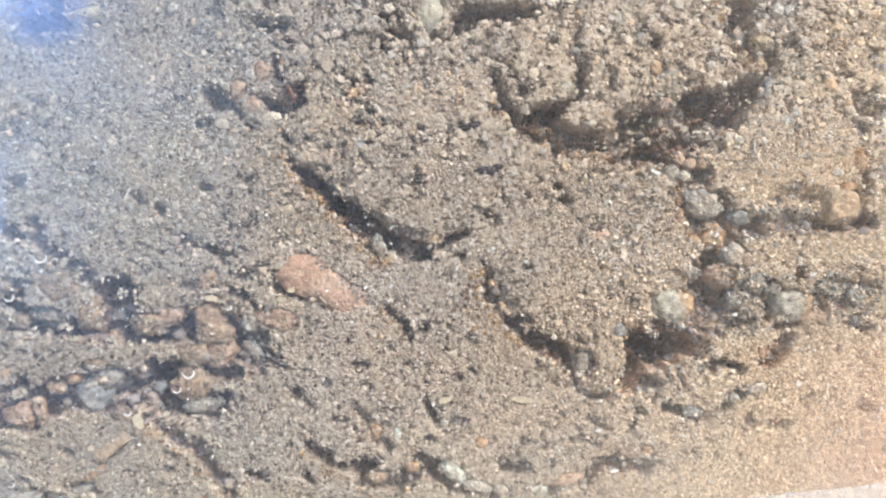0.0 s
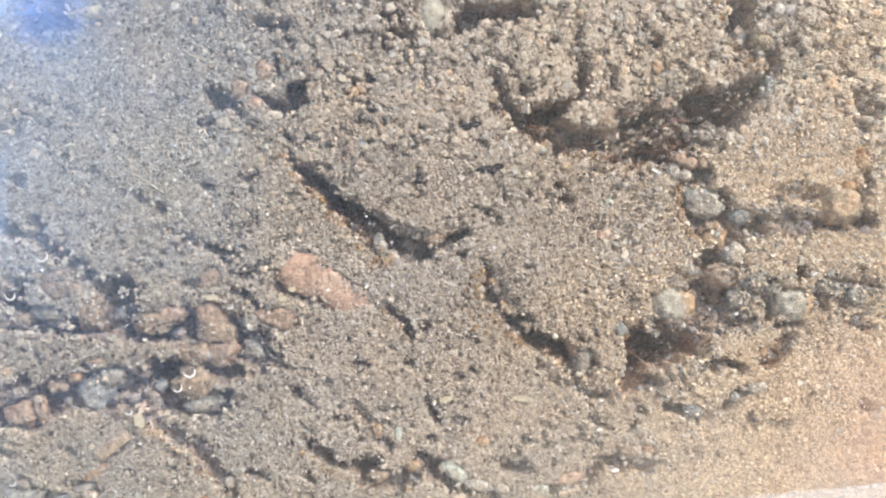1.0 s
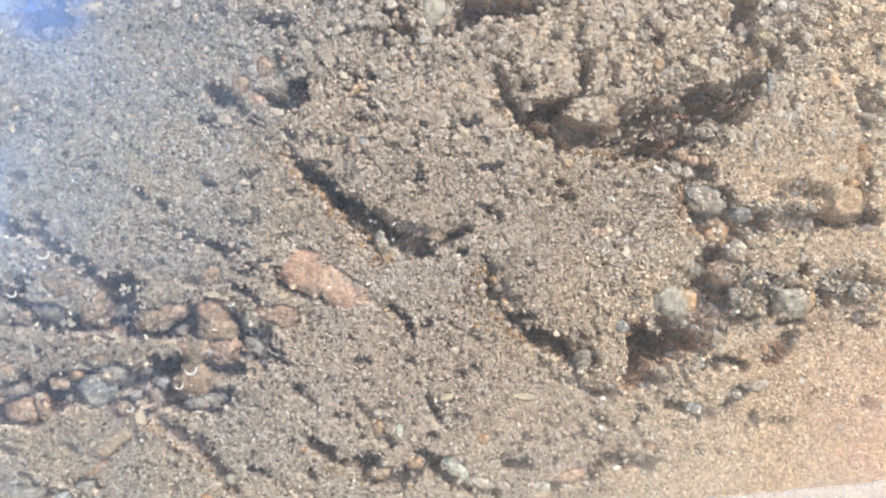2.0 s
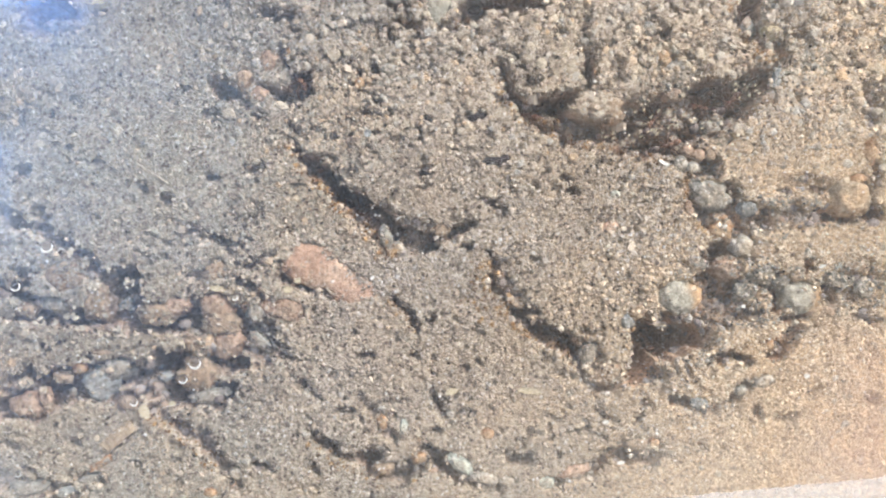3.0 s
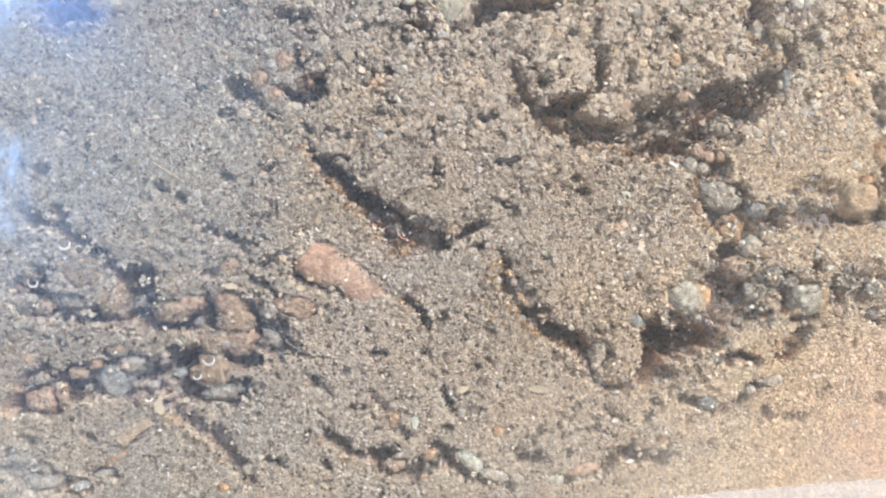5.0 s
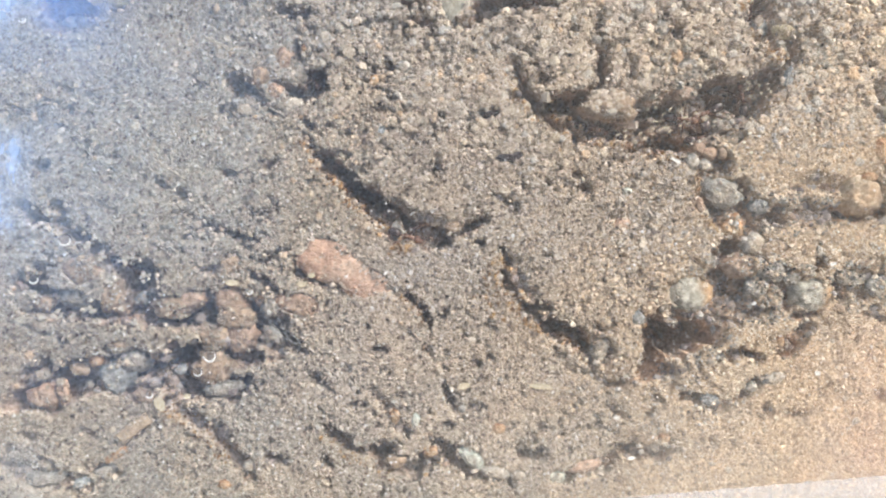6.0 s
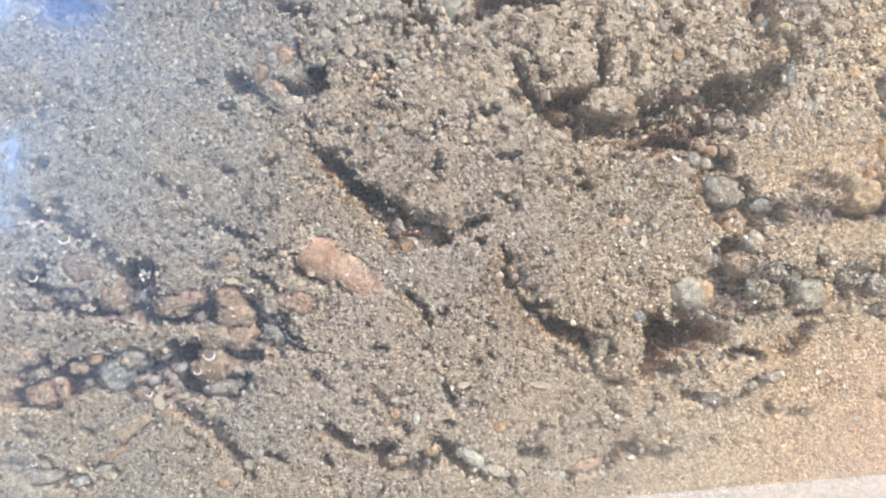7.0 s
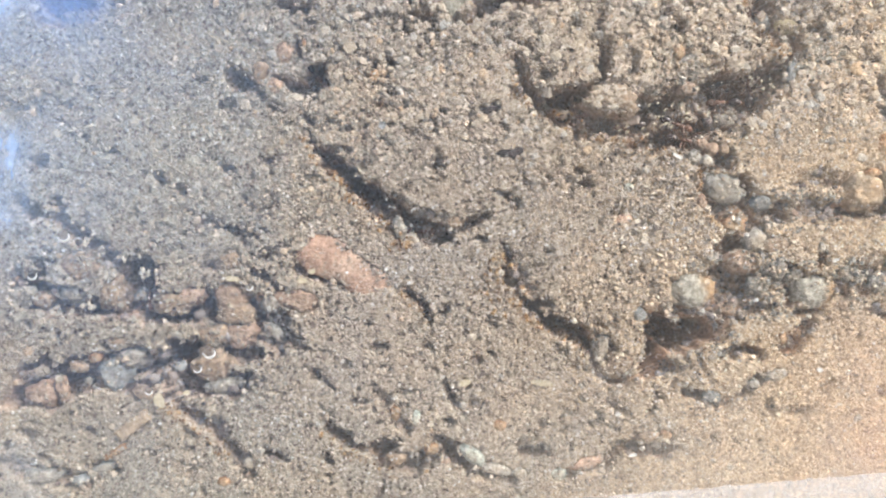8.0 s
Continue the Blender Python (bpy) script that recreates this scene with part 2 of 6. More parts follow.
def glass_material():
    """Clear float glass with pale dust smears; haze and sky reflection are painted in towards one side and one foot."""
    m, n, k, b = material("pane_glass")
    n.remove(b)
    fres = n.new("ShaderNodeFresnel")
    fres.inputs["IOR"].default_value = 1.5
    refr = n.new("ShaderNodeBsdfRefraction")
    refr.inputs["IOR"].default_value = 1.5
    refr.inputs["Roughness"].default_value = 0.0
    gloss = n.new("ShaderNodeBsdfGlossy")
    gloss.inputs["Roughness"].default_value = 0.2
    clear_glass = n.new("ShaderNodeMixShader")
    k.new(fres.outputs[0], clear_glass.inputs[0])
    k.new(refr.outputs[0], clear_glass.inputs[1])
    k.new(gloss.outputs[0], clear_glass.inputs[2])
    at = n.new("ShaderNodeSeparateXYZ")
    k.new(n.new("ShaderNodeTexCoord").outputs["Object"], at.inputs[0])

    def span(socket, a, b, low, high):
        r = n.new("ShaderNodeMapRange")
        r.interpolation_type = "SMOOTHSTEP"
        for i, v in enumerate((a, b, low, high)):
            r.inputs[i + 1].default_value = v
        k.new(socket, r.inputs[0])
        return r.outputs[0]

    def maths(op, p, q):
        c = n.new("ShaderNodeMath")
        c.operation = op
        for socket, v in zip(c.inputs, (p, q)):
            if isinstance(v, float):
                socket.default_value = v
            else:
                k.new(v, socket)
        return c.outputs[0]

    # Haze and sky reflection at one side, glare at the foot, painted as film.
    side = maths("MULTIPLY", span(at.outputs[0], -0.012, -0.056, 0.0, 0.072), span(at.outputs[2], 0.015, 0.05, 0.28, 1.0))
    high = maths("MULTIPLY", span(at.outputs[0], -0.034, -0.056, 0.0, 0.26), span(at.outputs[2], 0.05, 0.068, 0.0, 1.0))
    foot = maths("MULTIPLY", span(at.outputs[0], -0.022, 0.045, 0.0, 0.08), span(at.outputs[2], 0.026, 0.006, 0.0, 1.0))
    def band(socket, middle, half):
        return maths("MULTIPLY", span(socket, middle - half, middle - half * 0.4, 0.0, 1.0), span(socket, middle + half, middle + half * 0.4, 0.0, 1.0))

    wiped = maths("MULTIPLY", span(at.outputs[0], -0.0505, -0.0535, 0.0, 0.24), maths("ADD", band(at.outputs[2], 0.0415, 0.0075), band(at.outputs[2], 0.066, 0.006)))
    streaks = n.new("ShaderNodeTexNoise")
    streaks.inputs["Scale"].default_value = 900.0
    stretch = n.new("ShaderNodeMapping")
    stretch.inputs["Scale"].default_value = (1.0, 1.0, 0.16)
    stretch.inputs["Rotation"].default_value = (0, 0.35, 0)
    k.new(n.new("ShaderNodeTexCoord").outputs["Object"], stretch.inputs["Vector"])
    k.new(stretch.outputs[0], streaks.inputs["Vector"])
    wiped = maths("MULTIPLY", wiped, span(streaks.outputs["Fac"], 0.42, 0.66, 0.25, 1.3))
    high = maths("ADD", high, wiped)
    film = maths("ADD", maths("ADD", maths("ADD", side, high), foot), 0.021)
    # The blue patch stands in for sky mirrored in the glass.
    mirrored_sky = maths("MULTIPLY", band(at.outputs[0], -0.0462, 0.0062), band(at.outputs[2], 0.0645, 0.0072))
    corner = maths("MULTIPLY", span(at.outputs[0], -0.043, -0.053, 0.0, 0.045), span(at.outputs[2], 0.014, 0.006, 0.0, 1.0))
    film = maths("ADD", film, maths("ADD", corner, maths("MULTIPLY", mirrored_sky, 0.085)))
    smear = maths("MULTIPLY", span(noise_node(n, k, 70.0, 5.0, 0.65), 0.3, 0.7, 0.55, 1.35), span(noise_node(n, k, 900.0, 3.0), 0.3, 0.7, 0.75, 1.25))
    # This diffuse colour serves both the dust and the painted haze.
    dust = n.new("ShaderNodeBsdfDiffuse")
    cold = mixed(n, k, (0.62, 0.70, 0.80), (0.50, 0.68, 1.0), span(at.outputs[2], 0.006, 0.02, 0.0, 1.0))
    tint = mixed(n, k, cold, (0.84, 0.79, 0.70), span(at.outputs[0], -0.045, 0.02, 0.0, 1.0))   # bluish like the reflected sky, turning sandy
    blush = maths("MULTIPLY", span(at.outputs[0], 0.034, 0.056, 0.0, 1.0), band(at.outputs[2], 0.016, 0.014))   # pinkish glow painted low at one end
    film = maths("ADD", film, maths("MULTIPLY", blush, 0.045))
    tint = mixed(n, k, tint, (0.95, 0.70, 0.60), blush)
    k.new(mixed(n, k, tint, (0.34, 0.52, 0.95), mirrored_sky), dust.inputs["Color"])
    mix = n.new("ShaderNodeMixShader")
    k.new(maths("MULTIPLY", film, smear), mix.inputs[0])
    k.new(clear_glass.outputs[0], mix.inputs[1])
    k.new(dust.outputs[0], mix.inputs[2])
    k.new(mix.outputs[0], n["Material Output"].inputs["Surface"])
    return m


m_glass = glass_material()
m_drop, _n, _k, _b = material("water_drop")
_b.inputs["Transmission Weight"].default_value = 1.0
_b.inputs["IOR"].default_value = 1.33
_b.inputs["Roughness"].default_value = 0.02


# ---- mesh helpers ----
def part(name, bm, mat, parent=None, label="", smooth=True):
    me = bpy.data.meshes.new(name)
    bm.to_mesh(me)
    bm.free()
    me.materials.append(mat)
    if smooth:
        me.polygons.foreach_set("use_smooth", [True] * len(me.polygons))
    ob = new(name, me)
    ob.parent = parent
    return tagged(ob, label)


def raw_mesh(name, verts, faces, mat, smooth=False):
    """One mesh from arrays of vertices (metres) and equal-sided faces."""
    me = bpy.data.meshes.new(name)
    sides = faces.shape[1]
    me.vertices.add(len(verts))
    me.vertices.foreach_set("co", np.ascontiguousarray(verts, np.float32).ravel())
    me.loops.add(faces.size)
    me.loops.foreach_set("vertex_index", np.ascontiguousarray(faces, np.int32).ravel())
    me.polygons.add(len(faces))
    me.polygons.foreach_set("loop_start", np.arange(0, faces.size, sides, dtype=np.int32))
    me.polygons.foreach_set("use_smooth", np.full(len(faces), smooth, bool))
    me.update(calc_edges=True)
    me.materials.append(mat)
    return new(name, me)


def box(bm, x0, x1, y0, y1, z0, z1, bevel=0.0):
    made = bmesh.ops.create_cube(bm, size=1.0)["verts"]
    for v in made:
        v.co = Vector(((x0 + x1) / 2 + v.co.x * (x1 - x0), (y0 + y1) / 2 + v.co.y * (y1 - y0), (z0 + z1) / 2 + v.co.z * (z1 - z0)))
    if bevel:
        bmesh.ops.bevel(bm, geom=list({e for v in made for e in v.link_edges}), offset=bevel, segments=2, profile=0.6, affect="EDGES")


# ---- the sand's face: contact with the glass, pits and galleries, in millimetres ----
rng = np.random.default_rng(7)
STEP = 0.2
X0, X1, Z0, Z1 = -60.0, 60.0, 0.0, 72.0
gx = np.arange(X0, X1 + STEP / 2, STEP)
gz = np.arange(Z0, Z1 + STEP / 2, STEP)
GX, GZ = np.meshgrid(gx, gz)


def drift(size, seed):
    """Smooth value noise in -1..1 over the face, with features of that many millimetres."""
    r = np.random.default_rng(seed)
    w = int(300 / size) + 4
    grid = r.uniform(-1, 1, (w, w))
    c, n = math.cos(seed * 1.7 + 0.6), math.sin(seed * 1.7 + 0.6)
    u, v = (GX * c - GZ * n + 150) / size, (GX * n + GZ * c + 150) / size
    i, j = u.astype(int), v.astype(int)
    fu, fv = u - i, v - j
    fu, fv = fu * fu * (3 - 2 * fu), fv * fv * (3 - 2 * fv)
    return ((grid[j, i] * (1 - fu) + grid[j, i + 1] * fu) * (1 - fv) + (grid[j + 1, i] * (1 - fu) + grid[j + 1, i + 1] * fu) * fv)


ragged = 0.65 * drift(2.4, 1) + 0.55 * drift(1.1, 2) + 0.35 * drift(0.5, 3)
floor_lumps = 0.8 * drift(2.2, 4) + 0.7 * drift(1.0, 5) + 0.45 * drift(0.5, 6)
crumbly = np.clip((GX + 34) / 22, 0, 1) * np.clip((GZ - 42) / 9, 0, 1) + 0.3 * np.clip((GX + 2) / 14, 0, 1) * np.clip((GZ - 42) / 7, 0, 1)
relief = 0.12 + (0.06 + 0.16 * crumbly) * drift(3.0, 8) + (0.09 + 0.20 * crumbly) * drift(0.9, 9)
pits = np.clip(0.8 * drift(1.1, 10) * (0.6 + 0.6 * drift(7.0, 11)) + 0.25 * drift(0.5, 12) - 0.29 + 0.10 * crumbly, 0, 1) * 3.2
chinks = np.clip(drift(0.75, 13) + 0.5 * drift(0.45, 14) + 0.35 * drift(4.0, 15) - 0.60, 0, 1) * 1.3
bank = np.zeros(GX.shape)      # banks of fine sand lie smoother against the glass
for ax, az, aw, ah in ((40.9, 46.3, 9.3, 4.7), (42.2, 16.0, 13, 7.3), (44.2, 36.0, 8, 1.7), (24.2, 7.3, 33, 2)):
    bank = np.maximum(bank, np.clip(1.6 - ((GX - ax) / aw) ** 2 - ((GZ - az) / ah) ** 2, 0, 1))
DEPTH = np.maximum(relief * (1 - 0.45 * bank) + (pits + chinks) * (1 - 0.8 * bank), 0.0)


STAIN = np.zeros(GX.shape)     # rust and humus along the banks of the galleries


def hollow(deep, spine, edge=0.55, stain=0.0):
    """Hollow out a gallery along a spine of (x, z, radius), so deep behind the glass; stain: how rusty its sun-facing bank is."""
    global DEPTH
    reach = max(s[2] for s in spine) + 2.5
    xs, zs = [s[0] for s in spine], [s[1] for s in spine]
    i0, i1 = np.searchsorted(gx, (min(xs) - reach, max(xs) + reach))
    j0, j1 = np.searchsorted(gz, (min(zs) - reach, max(zs) + reach))
    if i1 <= i0 or j1 <= j0:
        return
    cut = (slice(j0, j1), slice(i0, i1))
    px, pz = GX[cut], GZ[cut]
    best = np.full(px.shape, 99.0)
    ends = list(zip(spine, spine[1:])) or [(spine[0], spine[0])]
    for (ax, az, ar), (bx, bz, br) in ends:
        dx, dz = bx - ax, bz - az
        t = np.clip(((px - ax) * dx + (pz - az) * dz) / max(dx * dx + dz * dz, 1e-9), 0, 1)
        best = np.minimum(best, np.hypot(px - ax - t * dx, pz - az - t * dz) - (ar + t * (br - ar)))
    size = min(1.0, max(0.0, max(s[2] for s in spine) - 0.3))
    rough = min(0.95, 0.12 + max(s[2] for s in spine) * 0.5)
    field = best + ragged[cut] * rough
    sz_, sx_ = np.gradient(best, STEP)
    slant = 1 + (2.0 if deep >= 4 else 0.9) * np.clip(-0.85 * sx_ - 0.5 * sz_, 0, 1) * min(1.0, deep / 5)   # sun-facing walls slope gently
    s = np.clip((0.10 + 0.22 * size + 0.3 * edge - field) / (edge * slant), 0, 1)
    s = s * s * (3 - 2 * s)
    if stain:
        rim_ = np.clip((1.15 + 1.0 * ragged[cut] - best) / 0.9, 0, 1) * np.clip((best + 0.7) / 0.3, 0, 1)
        STAIN[cut] = np.maximum(STAIN[cut], stain * rim_ * np.clip(2.2 * (-0.8 * sx_ - 0.6 * sz_), 0, 1))
    DEPTH[cut] = np.maximum(DEPTH[cut], s * deep * (1.05 + 0.45 * size) * np.clip(0.95 + 0.6 * floor_lumps[cut], 0.5, 1.5))


YS = 0.67    # the sand meets the glass here (mm)

# the diagonal gallery and its branch
hollow(3, [(-18.8, 46.5, 0.34), (-17.9, 45.2, 0.47), (-16.7, 43.8, 0.6)], stain=0.6)
hollow(5.5, [(-16.6, 43.7, 0.67), (-14.7, 42.1, 0.8), (-12.5, 40.3, 1.01), (-10.1, 38.5, 1.27), (-8.1, 36.8, 1.54), (-6.6, 35.4, 1.27)], stain=1)
hollow(4, [(-8.1, 35.4, 1.01), (-5.8, 34.4, 0.94), (-3.4, 34.1, 0.8), (-1.8, 34.4, 0.6)], 0.7)
hollow(4.5, [(-7, 36.2, 1.34), (-4.9, 35.3, 1.14), (-2.5, 35.4, 0.94)])
hollow(3.4, [(-2.5, 35.3, 0.87), (0.4, 36.3, 0.8), (2.6, 37.3, 0.6)])
hollow(1.3, [(-8.1, 38.8, 0.8), (-5.1, 37, 0.94), (-2.7, 36.5, 0.8)], 1)
hollow(3, [(1.8, 34.5, 0.4), (2.4, 34.4, 0.34)])
# the stepped gallery in the middle
hollow(5, [(4.5, 33.7, 0.6), (4.8, 33.6, 0.54)])
hollow(3.6, [(5.3, 32.4, 0.67), (5, 31.1, 0.54), (5.6, 29.6, 0.54)], stain=1)
hollow(1.1, [(5.9, 32.4, 0.8), (6.6, 30.4, 1.07), (8, 28.4, 0.94)], 1)
hollow(4.5, [(5.6, 29.6, 0.54), (6.6, 27.9, 0.67), (7.8, 26.3, 0.8), (9.8, 26.9, 0.6)], stain=1)
hollow(4, [(7.8, 26.3, 0.8), (9.1, 25.6, 0.6)])
hollow(5, [(9.1, 25.4, 0.6), (11.1, 24.3, 0.94), (13.4, 23.6, 1.14), (15, 21.8, 0.74)], stain=1)
hollow(3, [(14.8, 21.8, 0.74), (15.5, 20.3, 0.54), (15.9, 18.8, 0.47), (17.2, 17.8, 0.6), (19.2, 17.9, 0.67)])
hollow(1.5, [(16.2, 22.3, 1.34), (17.2, 20.8, 0.94)], 1.2)
# the broad hollow beside the tongue of sand
hollow(7.2, [(23.2, 25, 1.21), (22.9, 23, 1.88), (22.8, 21.1, 1.74), (21.2, 19.3, 0.94)], 0.7, stain=0.15)
hollow(6, [(22.9, 23.8, 1.88), (25.5, 22.8, 2.21), (27.9, 23.9, 1.88)])
hollow(2.2, [(26.1, 23.2, 2.01), (29.1, 24.5, 1.88), (32.1, 27.2, 1.74), (34.1, 29.3, 1.34)], 1.6)
hollow(2.6, [(19.5, 17.8, 0.67), (22.1, 18.7, 0.94), (24.8, 19.7, 0.8)], 1)
hollow(4, [(32, 21.4, 0.47), (33.3, 21.8, 0.74), (34.9, 21.2, 0.4)])
hollow(3.4, [(26.8, 16.4, 0.47), (28, 16, 0.54), (29.6, 15.7, 0.6), (31.5, 15.5, 0.54), (33.2, 16.5, 0.54), (34.5, 17.8, 0.67), (35.9, 18.4, 0.4)])
hollow(2.6, [(38.4, 21.9, 0.74), (39.9, 23.4, 0.94), (41, 24.8, 0.67)], 0.8)
hollow(1, [(38.8, 14.3, 0.54), (40.2, 14.5, 0.47)], 0.9)
hollow(1.4, [(36.2, 15.4, 0.54), (36.6, 14.8, 0.4)])
hollow(0.9, [(42.5, 17.2, 0.6), (43.6, 18, 0.47)], 0.9)
hollow(1, [(49.4, 16.6, 0.67), (50.2, 16.3, 0.54)], 0.9)
hollow(2.4, [(25.2, 26, 0.94), (27.6, 25.6, 1.07), (29.8, 26.4, 0.94)], 0.7)
hollow(1.7, [(31.8, 26.2, 1.47), (34, 27.4, 1.47), (35.8, 26.9, 0.8)], 1)
# hollows among the pebbles
hollow(2.5, [(30.2, 30.8, 0.8), (30.8, 28.2, 1.14), (29.8, 25.6, 1.34)], 0.7)
hollow(1.8, [(38.6, 27.6, 0.8), (39.3, 29.8, 0.87)], 0.8)
hollow(1.7, [(44.7, 30.7, 0.94), (45.2, 28.5, 0.8)], 0.8)
hollow(2.6, [(27.4, 45, 0.94), (29.3, 44.6, 1.07), (31, 44.6, 0.6)], 0.7)
hollow(3, [(32.7, 39.5, 0.94), (30.7, 39, 0.8), (33.7, 40.9, 0.67)], 0.7)
hollow(4, [(30.2, 33.4, 0.67), (30.9, 32.3, 0.74), (30.5, 30.6, 0.6)])
hollow(2.2, [(30.2, 32.6, 0.8), (32.1, 29.8, 1.74), (34.7, 29.1, 1.74)], 1.6)
hollow(1.3, [(34.7, 30.3, 1.07), (37.5, 30.6, 1.21), (38.7, 29.3, 0.94)], 1.4)
hollow(3, [(41.9, 32.1, 0.6), (42.4, 32.6, 0.54)])
hollow(1.2, [(45.4, 30.7, 1.21), (47.4, 29.3, 1.61), (49.7, 30.7, 1.07)], 1.6)
hollow(4, [(39.1, 25.8, 0.47), (40.3, 26.1, 0.54), (42.1, 26.4, 0.4)])
hollow(3, [(48.7, 26.3, 0.54), (50.2, 26, 0.6)])
hollow(3.8, [(28.7, 42.7, 0.54), (28.7, 40.4, 0.74), (29.1, 39, 0.87), (30.2, 37.6, 0.8)], 0.6, stain=0.8)
hollow(3.4, [(32, 35.1, 1.01), (31.2, 33.8, 0.94), (33.4, 34.1, 0.67)], 0.7)
hollow(2.6, [(33.9, 37.8, 0.94), (32.7, 38.6, 0.8)], 0.8)
hollow(3, [(32.7, 41.9, 0.4), (33.2, 40.5, 0.4), (34.1, 39.1, 0.54)])
hollow(2.2, [(32.4, 36.9, 0.74), (33.9, 35.9, 0.94), (34.8, 36.7, 0.67)], 1)
hollow(2, [(35.3, 37.8, 0.94), (38, 37.7, 1.14), (40.7, 38, 1.21), (43.6, 38.4, 1.01), (46, 38.8, 0.67)], 1)
hollow(1, [(39, 41.3, 0.94), (42, 42, 1.14), (44.1, 40.9, 0.87)], 1.4)
hollow(3, [(46, 37.7, 0.47), (47.2, 38.1, 0.54)])
hollow(3.5, [(49.1, 39.2, 0.87), (50.1, 37.9, 0.94)])
hollow(3, [(49.9, 44, 0.67), (50.1, 42, 0.54)])
hollow(2.5, [(30.5, 44.1, 0.4), (31.4, 43.4, 0.47)])
# the long upper gallery where the ants crowd
hollow(3, [(5.9, 56, 0.6), (6.5, 54.5, 0.8), (7, 52.8, 0.87)], 0.9, stain=0.6)
hollow(4.4, [(7, 52.6, 0.94), (8.4, 51.2, 1.14), (10.9, 50.8, 1.14), (13.1, 51.7, 0.94), (14.8, 52.4, 0.6)], stain=0.7)
hollow(4, [(8.6, 50.6, 0.94), (11.6, 49.6, 1.21), (14.1, 48.5, 1.34), (16.3, 48, 1.34), (18.3, 47.9, 1.34), (21.2, 47.9, 1.74)], stain=0.9)
hollow(4, [(18.6, 47.2, 1.01), (22, 46.8, 1.34), (25.3, 46.3, 0.94)], stain=0.6)
hollow(5, [(20.5, 50.6, 1.01), (21.9, 51, 1.34), (24.5, 49.9, 2.14), (23.8, 47.8, 1.88), (26.6, 47.8, 1.81), (28.2, 48.9, 1.34)])
hollow(5, [(25.9, 51, 1.47), (29.1, 51.8, 1.68), (31.4, 52.8, 1.41), (33.8, 52.6, 1.94), (35.8, 54.1, 1.68)])
hollow(3.6, [(28.3, 49.4, 1.47), (31.3, 50.1, 1.61), (33.9, 51, 1.47)], 1.2)
hollow(4.2, [(35.8, 54.2, 1.47), (38.1, 55, 1.14), (38.7, 56.6, 1.14), (38.5, 58.2, 1.07), (37.3, 59.2, 0.94)], 0.8)
hollow(6, [(35, 64, 1.68), (35.2, 62.3, 1.68), (36, 60.1, 1.34), (36.8, 58.6, 0.94)], stain=0.9)
hollow(4, [(15.5, 57.8, 0.47), (16.2, 56.4, 0.74), (16.6, 54.2, 0.74), (15.9, 52.9, 0.67)])
hollow(1.4, [(23.6, 60.2, 0.8), (24.9, 59.8, 0.74)], 0.9)
hollow(3, [(25.1, 59.9, 0.47), (25.5, 60.1, 0.34)])
hollow(2, [(40.8, 59.6, 0.74), (41.8, 59.1, 0.6)], 0.9)
hollow(4, [(40.5, 52.5, 0.54), (40.8, 51.7, 0.47)])
hollow(1.4, [(47, 56.1, 0.8), (47.8, 55.7, 0.6)], 0.9)
hollow(1.4, [(49.2, 53.7, 0.8), (49.6, 50, 1.07)], 1.2)
hollow(2.5, [(26.1, 62.7, 0.4), (26.5, 62.2, 0.34)])
hollow(4.4, [(12.1, 50.4, 1.34), (14.3, 49.5, 1.21), (16.6, 48.5, 1.01)], stain=0.8)
hollow(4, [(28, 47.8, 1.34), (30.2, 48.3, 1.34), (31.8, 47.3, 0.8)], 0.8)
# hollows along the top edge
hollow(3, [(-7.6, 63.3, 0.8), (-5.6, 63, 0.8)])
hollow(4, [(2.5, 63.6, 1.07), (2.3, 62.3, 1.21), (1.5, 61.1, 0.8)])
hollow(4, [(4.5, 63.3, 0.94), (7.5, 63.5, 1.07), (10.8, 63.4, 0.8)])
hollow(2.5, [(6.2, 62.1, 0.74), (8.5, 61.6, 0.54)], 0.9)
hollow(3.4, [(-1, 60.4, 0.74), (0.7, 60.4, 0.8)], 0.8)
hollow(2, [(-5.2, 62, 0.6), (-4.8, 61.3, 0.54)], 0.9)
hollow(1.5, [(-5, 58.4, 0.47), (-4.6, 57.4, 0.47)], 0.9)
hollow(3, [(-7.2, 60.4, 0.4), (-7.3, 59, 0.4)])
hollow(4, [(-8.9, 56.2, 0.54), (-8.7, 55.3, 0.54)])
hollow(3, [(-10.8, 54.8, 0.47), (-10.3, 53.8, 0.4)])
hollow(3, [(-9.7, 53.8, 0.34), (-9.3, 53.9, 0.27)])
hollow(2.5, [(-8.9, 51.8, 0.4), (-8.2, 51.5, 0.27)])
hollow(3, [(-22.1, 62.4, 0.54), (-20.5, 61.5, 0.74), (-18.3, 61.8, 0.67)])
hollow(2, [(-19.1, 60.3, 0.47), (-18, 59.8, 0.4)], 0.8)
hollow(3, [(-20, 57.7, 0.54), (-19.9, 56.8, 0.47)])
hollow(3.8, [(-18.7, 55.5, 0.94), (-18, 54.3, 1.27), (-17.6, 52.8, 1.14)])
hollow(3, [(-6.5, 61.2, 0.74), (-4.2, 60.6, 0.74)])
hollow(3, [(-21.9, 53, 0.74), (-19.9, 52.3, 0.94), (-18.3, 52.1, 0.74)], 0.9)
hollow(4, [(-27.7, 54.2, 0.8), (-27, 53.5, 1.07), (-25.4, 52.5, 1.01), (-24.2, 51.4, 0.6)])
hollow(2.4, [(-32, 53.5, 0.6), (-31, 53, 0.4)])
hollow(2.2, [(-33.3, 51.8, 0.4), (-32.8, 51.2, 0.34)])
hollow(3, [(-29.2, 50.3, 0.27), (-29.1, 49.9, 0.27)])
